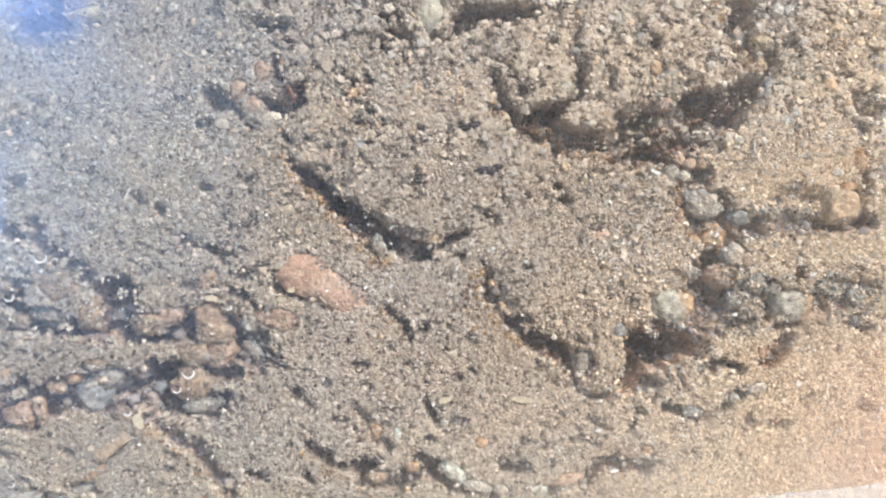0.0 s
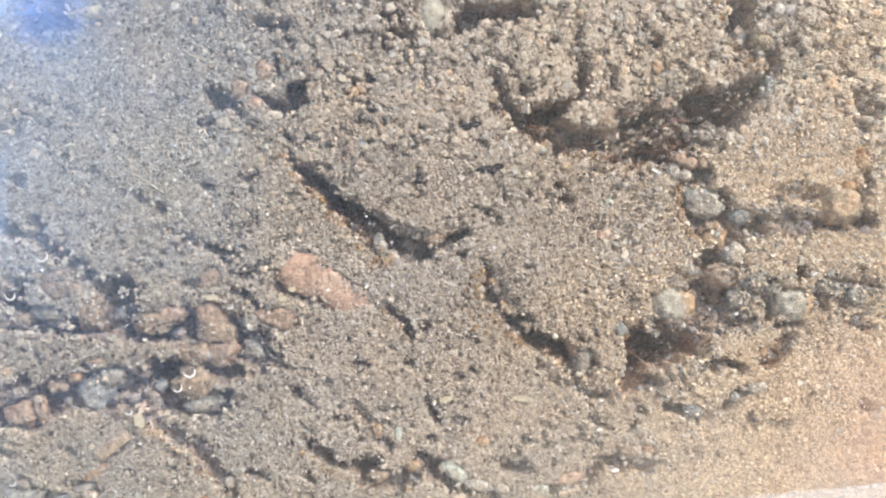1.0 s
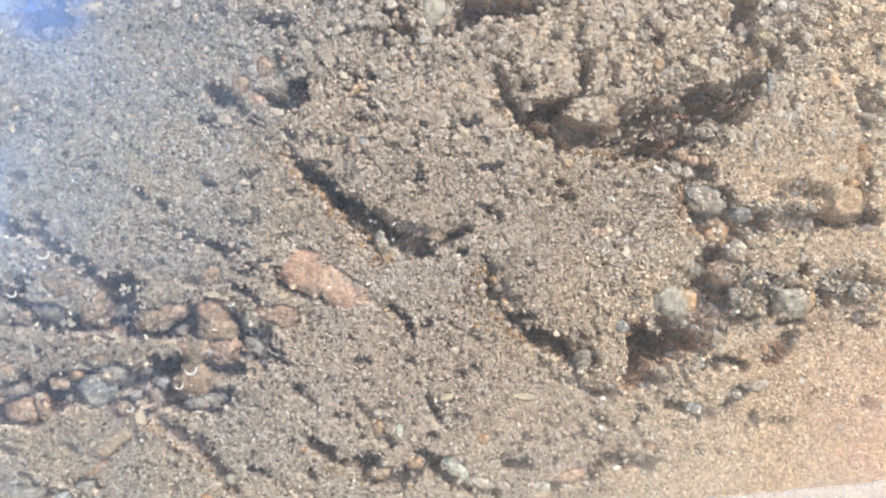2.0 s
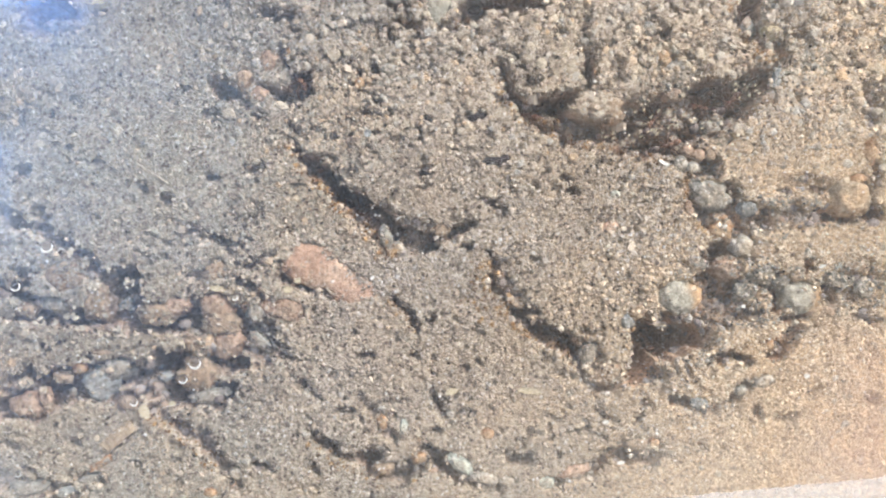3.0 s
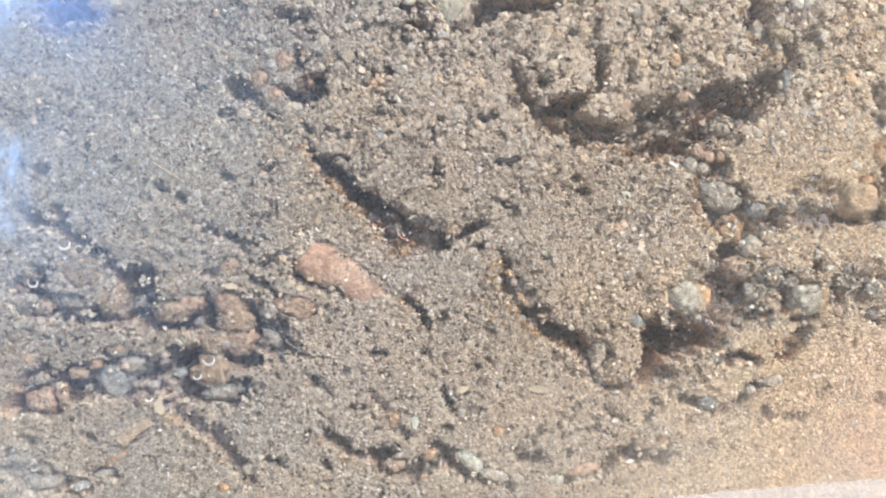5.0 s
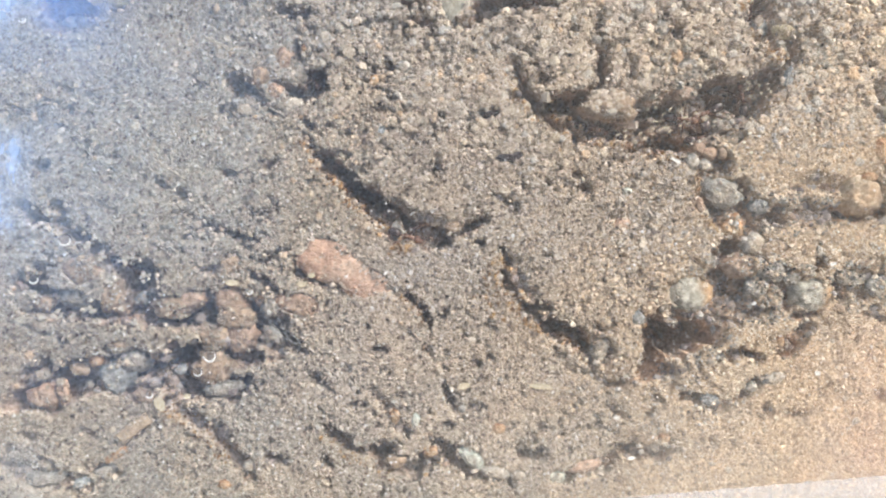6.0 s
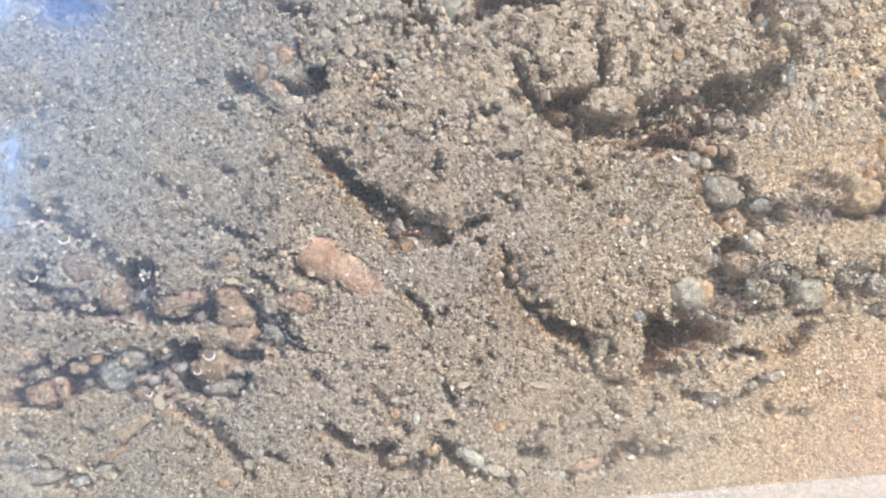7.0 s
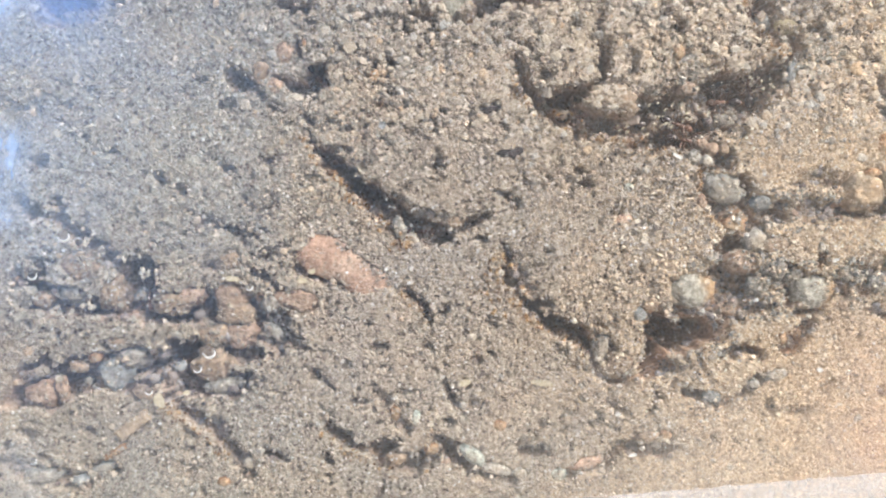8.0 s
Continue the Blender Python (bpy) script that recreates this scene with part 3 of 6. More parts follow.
hollow(3, [(-28.1, 49.7, 0.4), (-27.5, 49.9, 0.34)])
hollow(2.5, [(-23, 50, 0.47), (-22, 49.8, 0.4)])
hollow(2.5, [(-18.9, 48.9, 0.4), (-18.4, 48.2, 0.34)])
hollow(6, [(-49.6, 61, 1.07), (-47.7, 62.2, 1.88), (-45.6, 63.1, 1.61)], 0.8)
hollow(4, [(-49.9, 60, 0.67), (-47.9, 59.6, 0.8), (-46.7, 60.2, 0.54)])
hollow(3, [(-42.1, 62.1, 0.54), (-41.2, 62.6, 0.54), (-42.1, 60.6, 0.4)])
hollow(2.5, [(-44.5, 59.8, 0.47), (-43.9, 60.1, 0.34)])
hollow(2.4, [(-45.4, 46.3, 0.4), (-44.7, 45.9, 0.34)])
hollow(2.4, [(-42, 44.3, 0.47), (-41.2, 44.2, 0.4)])
hollow(2, [(-36.8, 46, 0.27), (-36.5, 46.3, 0.2)])
# the bluish gallery at the pale side
hollow(3, [(-54, 44.5, 0.6), (-53.2, 43.9, 0.6)])
hollow(3.5, [(-51.2, 43.2, 0.6), (-50.1, 43.4, 0.67)])
hollow(4, [(-53.2, 38.9, 0.67), (-52.4, 37.8, 0.87), (-51.3, 36.9, 0.6)])
hollow(3, [(-48.9, 38.7, 0.54), (-47.9, 37.9, 0.67)])
hollow(4, [(-48.9, 36.2, 0.6), (-48.3, 35.6, 0.6), (-46.8, 35.2, 0.74), (-45, 33.7, 0.67), (-43.7, 32.6, 0.6), (-42.1, 31.6, 0.54)])
hollow(5, [(-41.7, 31.2, 0.74), (-40.1, 30, 1.47), (-38.5, 29, 2.01), (-39.3, 27.1, 2.08), (-41, 25.7, 1.21)])
hollow(3.5, [(-39.5, 26.6, 1.07), (-38, 26.1, 0.8), (-36.8, 25.4, 0.47)])
hollow(3, [(-41.7, 25.7, 0.6), (-44.4, 25.4, 0.6), (-47.1, 25.6, 0.6), (-49.8, 25.3, 0.47)], 0.9)
hollow(2.2, [(-50.9, 30.6, 0.6), (-50.1, 30, 0.47)], 0.9)
hollow(2.2, [(-53.6, 29.2, 0.87), (-52.2, 28, 0.8), (-52.9, 26.2, 0.67)], 1.3)
hollow(3, [(-31.1, 36.3, 0.54), (-30.1, 36.2, 0.67), (-28.4, 35.4, 0.6), (-26, 35, 0.6), (-24.3, 34.4, 0.34)])
hollow(3, [(-30.3, 30.9, 0.54), (-29, 31.1, 0.54)])
hollow(3, [(-30.9, 28.8, 0.54), (-30.1, 28.1, 0.6), (-30.6, 26.4, 0.47)])
hollow(2.5, [(-24.9, 30.2, 0.54), (-23.5, 29.5, 0.67), (-21.9, 28.1, 0.67)], 0.9)
hollow(4, [(-19.9, 32.2, 0.4), (-19.6, 30.8, 0.54), (-17.3, 29.9, 0.67), (-15.4, 29.2, 0.54), (-13.8, 28.3, 0.4)])
hollow(1.6, [(-25.5, 27.2, 0.94), (-24, 26, 0.94)], 1.2)
hollow(4, [(-25.1, 24.8, 1.07), (-23.3, 23.6, 1.21), (-21.2, 22.3, 0.94), (-18.8, 21.5, 0.47)], 0.8)
hollow(2, [(-25.5, 22.8, 0.94), (-22.1, 20.8, 0.67)], 1.2)
hollow(5, [(-34.9, 21, 1.07), (-34.2, 19.6, 1.68), (-33.5, 17.9, 1.61), (-31.9, 16.8, 1.01)])
hollow(2.2, [(-31.2, 16.7, 0.67), (-28.6, 17.2, 1.01), (-26.1, 17.8, 0.8)], 1.1)
hollow(1.4, [(-39, 20.7, 0.8), (-36.8, 20, 0.94)], 1.4)
hollow(2, [(-38.3, 18.1, 0.6), (-36.8, 16.7, 0.54)], 1)
hollow(4.5, [(-49.5, 19, 1.07), (-48.7, 17.9, 1.34), (-47.6, 18.2, 0.87)])
hollow(2.5, [(-46.4, 17.5, 0.67), (-45, 17, 0.67)], 1)
hollow(1.5, [(-51.8, 17.2, 0.67), (-53.5, 15.2, 0.8)], 1.4)
hollow(3, [(-42.9, 21.5, 0.4), (-42.5, 21.1, 0.34)])
hollow(2.5, [(-48.3, 22.5, 0.34), (-47.6, 22.2, 0.34)])
hollow(2.3, [(-35.8, 15.2, 0.34), (-33.7, 14.2, 0.54), (-31.7, 12.7, 0.6), (-29.8, 11.7, 0.8), (-28.4, 10, 0.8), (-27.7, 9.2, 0.6)], stain=1)
hollow(2.2, [(-27.2, 8.5, 0.6), (-25.8, 7.5, 0.8), (-25.3, 6.1, 0.74)], 0.9)
hollow(2.4, [(-23.3, 8.7, 0.4), (-22.4, 8.6, 0.47), (-21.1, 8.2, 0.34)])
hollow(2.5, [(-37.4, 8.7, 0.34), (-36.9, 8.5, 0.34)])
hollow(2.2, [(-35.4, 9.5, 0.27), (-35, 9.4, 0.27)])
hollow(2.2, [(-32.6, 9.2, 0.27), (-32, 9.2, 0.27)])
hollow(2.4, [(-45.2, 11.5, 0.4), (-44.4, 11.2, 0.47)])
hollow(2, [(-52.8, 10.9, 0.6), (-51.6, 10.4, 0.6)], 1)
hollow(2, [(-44.9, 7.2, 0.47), (-43.3, 7.1, 0.54), (-41.4, 6.8, 0.6)], 0.9)
hollow(1.8, [(-50.7, 7.8, 0.6), (-49.3, 7.4, 0.54)], 1.2)
hollow(2.5, [(-41.2, 10.2, 0.34), (-40.1, 9.9, 0.4)])
hollow(1.5, [(-53.7, 6.7, 1.07), (-50.3, 5.7, 1.21), (-45.6, 4.8, 0.94)], 1.6)
hollow(1.8, [(-40, 10.5, 0.34), (-38.2, 11.7, 0.4), (-36.9, 13.2, 0.34)])
# the receding sand round the lumps
hollow(3.6, [(-52.5, 27.3, 1.47), (-47.8, 26.3, 1.21), (-43.7, 25.6, 1.07), (-40.3, 25.7, 1.34)], 0.8)
hollow(3.6, [(-37.3, 26.4, 1.34), (-34.3, 25.3, 1.07), (-30.2, 25.7, 1.61), (-25.5, 25.8, 1.61), (-20.8, 24.7, 0.8)], 0.9)
hollow(3.4, [(-26.8, 23.5, 1.81), (-24.8, 20.8, 1.07), (-28.8, 20.1, 1.74), (-32.2, 20.7, 1.07)], 0.9)
hollow(2.4, [(-44.3, 17.3, 1.74), (-41.6, 18.5, 2.01), (-38.3, 19, 1.47), (-34.9, 17.4, 1.61)], 1)
hollow(2.6, [(-47, 19.3, 1.07), (-44.3, 17.8, 1.34), (-40.3, 16.6, 1.07), (-37.6, 16.3, 0.94)], 0.9)
hollow(2.6, [(-52.4, 16.6, 1.47), (-49.7, 15.5, 1.74), (-46.7, 16.2, 1.07)], 1)
hollow(2.4, [(-26.1, 16.7, 1.07), (-27.5, 15.4, 0.67)], 1)
hollow(4, [(-47.9, 36, 0.87), (-46.3, 34.4, 1.21), (-44.4, 33.2, 1.14), (-42.4, 31.8, 0.94), (-40.6, 30.9, 1.01)], 0.7)
hollow(5, [(-39.6, 30.9, 1.07), (-38.3, 30.1, 1.74), (-38.9, 28.1, 2.28), (-39.1, 26.1, 1.61), (-36.8, 25.3, 1.14), (-34.3, 24.6, 0.74)], 0.6)
hollow(4, [(-50.2, 30, 0.6), (-51.1, 28.4, 1.21), (-49.2, 27.6, 1.21), (-48, 26.3, 0.94), (-45.1, 25.6, 0.67)], 0.7)
hollow(4, [(-30.9, 28.5, 0.6), (-30.8, 26.9, 0.6), (-31.4, 25, 0.67), (-32.8, 24.5, 0.6)], 0.6)
hollow(4.5, [(-24.4, 26.2, 0.94), (-24, 24.4, 1.34), (-22, 23, 1.41), (-19.7, 22, 0.87)], 0.6)
hollow(4.5, [(-34, 20.3, 1.21), (-34.5, 18.6, 1.74), (-32.9, 17.1, 1.61), (-30.7, 16.4, 1.21), (-28, 16.2, 1.21), (-26.1, 17.3, 0.94)], 0.7)
hollow(3.4, [(-46.9, 17.3, 1.07), (-45.3, 16.9, 1.34), (-44.3, 17.7, 0.94)], 0.8)
hollow(3, [(-53.9, 14.7, 1.21), (-52.3, 14.9, 0.94)], 0.8)
hollow(3, [(-29.3, 12.7, 0.67), (-28.1, 11.1, 0.8), (-27.2, 9.2, 0.67)], 0.7)
# the bowed layer along the bottom
hollow(3.4, [(-15.9, 11.9, 0.54), (-14.7, 10.8, 0.67), (-13, 9.7, 0.54), (-11.1, 9.3, 0.4)], stain=0.8)
hollow(4.5, [(-10.6, 9.1, 0.54), (-9.7, 8.5, 0.94), (-7.9, 7.6, 0.8), (-5.9, 7.8, 0.8), (-4.3, 8.5, 0.94), (-2.4, 9.7, 1.41), (-0.9, 8.9, 1.14)], stain=0.5)
hollow(3, [(-10.3, 9.8, 0.4), (-9.5, 10.2, 0.54), (-7.8, 10.3, 0.4)])
hollow(4, [(-0.5, 8.4, 0.74), (0.5, 7.4, 0.67), (2.8, 6.8, 0.67), (5.6, 6.3, 0.67)])
hollow(3.8, [(7, 9.1, 0.6), (8.3, 9.2, 0.8), (9.5, 9.5, 0.8)])
hollow(2.2, [(8.5, 11.8, 0.34), (8.7, 11, 0.34)])
hollow(3, [(-16.8, 8.6, 0.27), (-16.1, 8.2, 0.34), (-15.6, 7.6, 0.27)])
hollow(2.2, [(-16.1, 6.2, 0.27), (-15.7, 5.9, 0.27)])
hollow(2.6, [(-9.6, 5.3, 0.34), (-8.8, 4.9, 0.27)])
hollow(1.5, [(-10.3, 15.8, 0.54), (-9.4, 15.4, 0.67)], 0.9)
hollow(2.2, [(-12.8, 15, 0.34), (-11.6, 15.1, 0.34)])
hollow(1.8, [(-7.3, 16.4, 0.34), (-6, 16.2, 0.4), (-5, 16.4, 0.27)])
hollow(3, [(-2.3, 17.7, 0.47), (-1.9, 16.7, 0.54), (-1.3, 15.6, 0.47), (-0.7, 14.5, 0.27)])
hollow(4, [(-2, 12.6, 0.47), (-1.4, 12.6, 0.47)])
hollow(2.4, [(-8.1, 13.5, 0.4), (-7.8, 12.5, 0.54), (-6.6, 11.9, 0.6)])
hollow(1.4, [(0.8, 14.9, 0.6), (2.2, 14.7, 0.6)], 0.9)
hollow(2.4, [(-17.4, 18.3, 0.4), (-16.6, 17.5, 0.4), (-15.6, 16.4, 0.34)])
hollow(2.2, [(-10.8, 21.7, 0.34), (-9.2, 21.7, 0.34)])
hollow(2, [(-9.7, 19, 0.27), (-8.9, 19, 0.27)])
hollow(3.2, [(-6.8, 28.3, 0.34), (-5.8, 27.4, 0.4), (-4.7, 26.6, 0.4), (-4.1, 25, 0.4)], stain=0.8)
hollow(2.4, [(-2.5, 25.7, 0.34), (-1.9, 26.1, 0.34)])
hollow(2.2, [(3.3, 21, 0.34), (3.7, 20.6, 0.27)])
hollow(4.6, [(16.3, 7.8, 0.67), (17.8, 8.8, 0.8), (19, 9.8, 1.14), (21, 9.3, 0.94), (23, 9.6, 0.74), (24.6, 10.1, 0.47)], 0.7)
hollow(2, [(11.9, 6.5, 0.6), (14.2, 7.3, 0.6), (16.3, 7.8, 0.47)], 1)
hollow(2.4, [(22.2, 14.2, 0.34), (22.8, 14.5, 0.34)])
hollow(2, [(29.7, 11.3, 0.27), (30.1, 10.5, 0.27)])
# small pits
hollow(3, [(-3.3, 43.3, 0.54), (-2.8, 43.1, 0.4)])
hollow(3.5, [(13.7, 42.7, 0.47), (14, 42.5, 0.35)])
hollow(3, [(14.2, 41.3, 0.47), (14.6, 41, 0.35)])
hollow(3, [(5, 39.5, 0.4), (5.3, 39.3, 0.3)])
hollow(2.5, [(3.1, 57.8, 0.4), (3.5, 57.6, 0.3)])
hollow(2.5, [(2.8, 54.6, 0.4), (3.1, 54.4, 0.3)])
hollow(2.5, [(7.5, 56.5, 0.34), (7.8, 56.3, 0.25)])
hollow(3, [(9.9, 33.1, 0.4), (10.2, 32.9, 0.3)])
hollow(3.5, [(3.4, 50.2, 0.47), (3.8, 49.9, 0.35)])
hollow(3.5, [(2.2, 49.8, 0.47), (2.6, 49.5, 0.35)])
hollow(3, [(-28.3, 42.8, 0.6), (-27.8, 42.5, 0.45)])
hollow(2.6, [(-36.4, 41.6, 0.67), (-35.8, 41.2, 0.5)])
hollow(2.4, [(-33.7, 40.1, 0.6), (-33.2, 39.8, 0.45)])
hollow(2, [(-34.3, 40.4, 0.34), (-34.1, 40.3, 0.25)])
hollow(3, [(-23.2, 43.7, 0.47), (-22.8, 43.5, 0.35)])
hollow(3, [(-22.7, 44.4, 0.34), (-22.4, 44.2, 0.25)])
hollow(2, [(-13.9, 47.4, 0.27), (-13.7, 47.2, 0.2)])
hollow(2, [(-23, 42.2, 0.27), (-22.8, 42.1, 0.2)])
hollow(2, [(-12.8, 39, 0.4), (-12.5, 38.8, 0.3)])
hollow(3, [(20, 35.5, 0.4), (20.3, 35.3, 0.3)])
hollow(2.4, [(20.7, 36.5, 0.34), (21, 36.3, 0.25)])
hollow(2.2, [(19.8, 35.2, 0.34), (20, 35.1, 0.25)])
hollow(2.2, [(25.1, 20.4, 0.34), (25.3, 20.3, 0.25)])
hollow(2.2, [(23.1, 16.1, 0.4), (23.4, 15.9, 0.3)])
hollow(2, [(16.6, 17.9, 0.27), (16.8, 17.8, 0.2)])
hollow(2.2, [(1.6, 20, 0.34), (1.9, 19.9, 0.25)])
hollow(2, [(-7.4, 21, 0.27), (-7.2, 20.8, 0.2)])
hollow(2.2, [(-4.6, 21.8, 0.34), (-4.4, 21.6, 0.25)])
hollow(2, [(-15.8, 20.9, 0.27), (-15.6, 20.8, 0.2)])
hollow(2, [(9.9, 41.9, 0.27), (10.1, 41.7, 0.2)])
hollow(2.4, [(7, 41.5, 0.34), (7.3, 41.3, 0.25)])
hollow(2, [(28, 19.7, 0.4), (28.3, 19.5, 0.3)])
hollow(2.4, [(13.1, 46.9, 0.34), (13.4, 46.7, 0.25)])
hollow(2, [(11.2, 43.9, 0.27), (11.4, 43.8, 0.2)])
hollow(2, [(-10, 46.3, 0.27), (-9.8, 46.2, 0.2)])
hollow(2.2, [(-11.6, 43.8, 0.34), (-11.4, 43.6, 0.25)])
hollow(2, [(-4.9, 46.3, 0.27), (-4.7, 46.2, 0.2)])
hollow(2.4, [(-7.2, 50.4, 0.34), (-7, 50.2, 0.25)])
hollow(2, [(-2.9, 49.6, 0.34), (-2.7, 49.4, 0.25)])
hollow(2, [(0.2, 46.2, 0.27), (0.4, 46.1, 0.2)])
hollow(2.2, [(23.2, 44, 0.34), (23.4, 43.8, 0.25)])
hollow(2, [(15.1, 12.6, 0.34), (15.4, 12.4, 0.25)])
hollow(2, [(14, 15.8, 0.27), (14.3, 15.6, 0.2)])
hollow(2, [(5.3, 18.4, 0.34), (5.6, 18.2, 0.25)])
hollow(2, [(33.4, 16.5, 0.27), (33.6, 16.3, 0.2)])
hollow(2, [(-14.5, 26.2, 0.27), (-14.2, 26, 0.2)])
hollow(2, [(-11.5, 24.3, 0.27), (-11.3, 24.2, 0.2)])

# a damp rusty patch beside the stepped gallery
STAIN = np.maximum(STAIN, 0.4 * np.clip(1.3 - ((GX - 4.4) / 2.8) ** 2 - ((GZ - 29.5) / 4.2) ** 2 + 0.6 * ragged, 0, 1))

# ---- pebbles and chips ----
DUST = np.ones(GX.shape)        # share of loose grains that lie at each place
STONE = np.full(GX.shape, 99.0)  # depth of the stones' fronts


def bulge(angle, radii):
    """How far an uneven outline reaches in a direction (radians), from its reaches at even steps round the stone."""
    n = len(radii)
    a = (np.asarray(angle) / (2 * math.pi) * n) % n
    i = np.floor(a).astype(int) % n
    f = a - np.floor(a)
    f = f * f * (3 - 2 * f)
    r = np.asarray(radii)
    return r[i] * (1 - f) + r[(i + 1) % n] * f


def clear(x, z, rx, rz, turn, front, ry, coat, bury, radii=None):
    """Press a stone's bed into the sand's face and thin out the loose grains on the stone."""
    c, n = math.cos(radians(turn)), math.sin(radians(turn))
    u, w = (GX - x) * c + (GZ - z) * n, (GZ - z) * c - (GX - x) * n
    r = np.sqrt((u / rx) ** 2 + (w / rz) ** 2)
    if radii:
        r /= bulge(np.arctan2(w, u), radii)
    r += 0.09 * ragged
    DEPTH[:] = np.where(r < 0.87, np.maximum(DEPTH, (front + ry * 0.9) * np.clip((0.87 - r) / 0.12, 0, 1)), DEPTH)
    dome = front + ry * 0.97 - ry * np.minimum(1.1 * np.sqrt(np.clip(1 - r * r, 0, 1)), 0.95)
    STONE[:] = np.where(r < 0.97, np.minimum(STONE, dome), STONE)
    coat *= 0.5
    patch = np.clip(coat + 0.9 * coat * drift(1.4, int(x * 7 + z * 3) % 997 + 40) + 0.8 * np.clip(r - 0.8, 0, 0.25), 0, 1)
    if bury is not None:      # sand spills over the stone from this side, in degrees
        spill = ((GX - x) * math.cos(radians(bury)) + (GZ - z) * math.sin(radians(bury))) / min(rx, rz)
        patch = np.clip(patch + 1.6 * np.clip(spill - 0.35 + 0.3 * drift(1.2, 61), 0, 1), 0, 1)
    DUST[r < 0.97] = patch[r < 0.97]


def pebble(name, x, z, rx, rz, turn, mat, label, front=0.15, thick=None, group="pebbles in the sand", lump=0.16, category="pebble", seed=0, coat=0.42, bury=None, taper=0.0, radii=None):
    """A worn stone behind the glass: centre, half-sizes in millimetres, its turn in degrees, its front's depth."""
    ry = thick or min(rx, rz) * 0.75
    clear(x, z, rx, rz, turn, front, ry, coat, bury, radii)
    bm = bmesh.new()
    bmesh.ops.create_icosphere(bm, subdivisions=4 if max(rx, rz) > 1.4 else 3, radius=1.0)
    off = Vector((x * 1.7 + seed, z * 2.3, seed * 3.1))
    for v in bm.verts:
        d = v.co.normalized()
        wide = 1 - taper * d.x * (1.25 - 0.25 * abs(d.x))
        k = 1 + lump * 1.5 * noise.noise(d * 1.1 + off) + lump * 0.7 * noise.noise(d * 2.7 + off) + lump * 0.22 * noise.noise(d * 8 + off)
        if radii:
            d = d.copy()
            reach = float(bulge(math.atan2(d.z, d.x), radii))
            d.x, d.z = d.x * reach, d.z * reach
        v.co = Vector((d.x * rx, max(d.y * 1.1, -0.95) * ry * (0.72 + 0.28 * k) / k, d.z * rz * wide)) * k * MM
    ob = part(name, bm, mat)
    ob.matrix_world = pose(x * MM, (YS + front + ry * 0.97) * MM, z * MM, 0, -turn, 0)
    return tagged(ob, label, category, group)


pebble("pebble", -13.5, 31.8, 1.07, 1.07, 0, m_pink, "flat salmon-pink stone half buried in sand", 0.10, 1.1, lump=0.1, coat=0.3, bury=52, seed=8,
       radii=(2.0, 1.5, 1.4, 1.7, 3.8, 6.3, 6.2, 3.6, 2.6, 3.4, 4.6, 6.0))
pebble("pebble", 27.2, 28.8, 3.0, 2.2, 10, m_rimmed, "pale grey pebble with a rusty rim against the glass", 0.05, 1.8, coat=0.12)
pebble("pebble", 30.8, 40.9, 2.55, 1.81, -12, m_grey, "rounded grey stone in a dark hollow", 0.3, 1.45, seed=243, coat=0.25, lump=0.28)
pebble("pebble", 35.3, 39.3, 1.34, 1.01, 0, m_blue, "blue-grey pebble beside a grey stone", 0.45, 0.8, seed=244, coat=0.35, lump=0.28)
pebble("pebble", 31.9, 36.7, 1.68, 1.34, 20, m_rust, "rusty orange clot beside the gallery", 0.2, 1.07, seed=245, coat=0.5, lump=0.35)
pebble("pebble", 34.7, 34.6, 1.47, 1.34, 20, m_pale, "pale stone jutting from a ridge of sand", 0.25, 1.07, seed=246, coat=0.1, lump=0.3)
pebble("pebble", 36.8, 34.2, 1.88, 1.34, 0, m_buff, "sandy buff lump joined to a pale stone", 0.15, 1.07, seed=247, coat=1.3, lump=0.28)
pebble("pebble", 33.1, 32.2, 1.88, 1.41, -10, m_clay, "pinkish buff pebble in a dark hollow", 0.45, 1.13, seed=248, coat=0.5, lump=0.28)
pebble("pebble", 37.1, 31.4, 1.61, 1.14, 0, m_grey, "grey sandy clot in a gritty hollow", 0.5, 0.91, seed=249, coat=1.1, lump=0.28)
pebble("pebble", 35.3, 29.3, 1.61, 1.21, 15, m_grey, "dim grey clot in a gritty hollow", 0.9, 0.97, seed=250, coat=1.2, lump=0.28)
pebble("pebble", 39.4, 30.6, 1.07, 0.94, 0, m_grey, "small grey sandy clot", 0.5, 0.75, seed=251, coat=1.1, lump=0.28)
pebble("pebble", 42.2, 34, 0.4, 0.67, 5, m_pale, "small upright whitish chip", 0.05, 0.32, seed=252, coat=0, lump=0.2)
pebble("pebble", 46, 30.8, 2.01, 1.21, -10, m_grey, "broad grey sandy lump beside the pebbles", 0.5, 0.97, seed=253, coat=1.1, lump=0.28)
pebble("pebble", 47.8, 32.4, 1.74, 0.94, 10, m_buff, "buff sandy lump by the pebbles", 0.2, 0.75, seed=254, coat=1.3, lump=0.28)
pebble("pebble", 49.2, 29.7, 1.21, 1.21, 0, m_grey, "dim grey sandy lump near the pane end", 0.6, 0.97, seed=255, coat=1.1, lump=0.28)
pebble("pebble", 44.7, 27.1, 0.94, 0.8, 0, m_buff, "small buff pebble beside a rusty one", 0.15, 0.64, seed=256, coat=0.4, lump=0.28)
pebble("pebble", 47.5, 40.7, 2.95, 2.68, -14, m_tan, "large smooth buff stone with rusty streaks", 0.08, 2.14, seed=257, coat=0.15, lump=0.2)
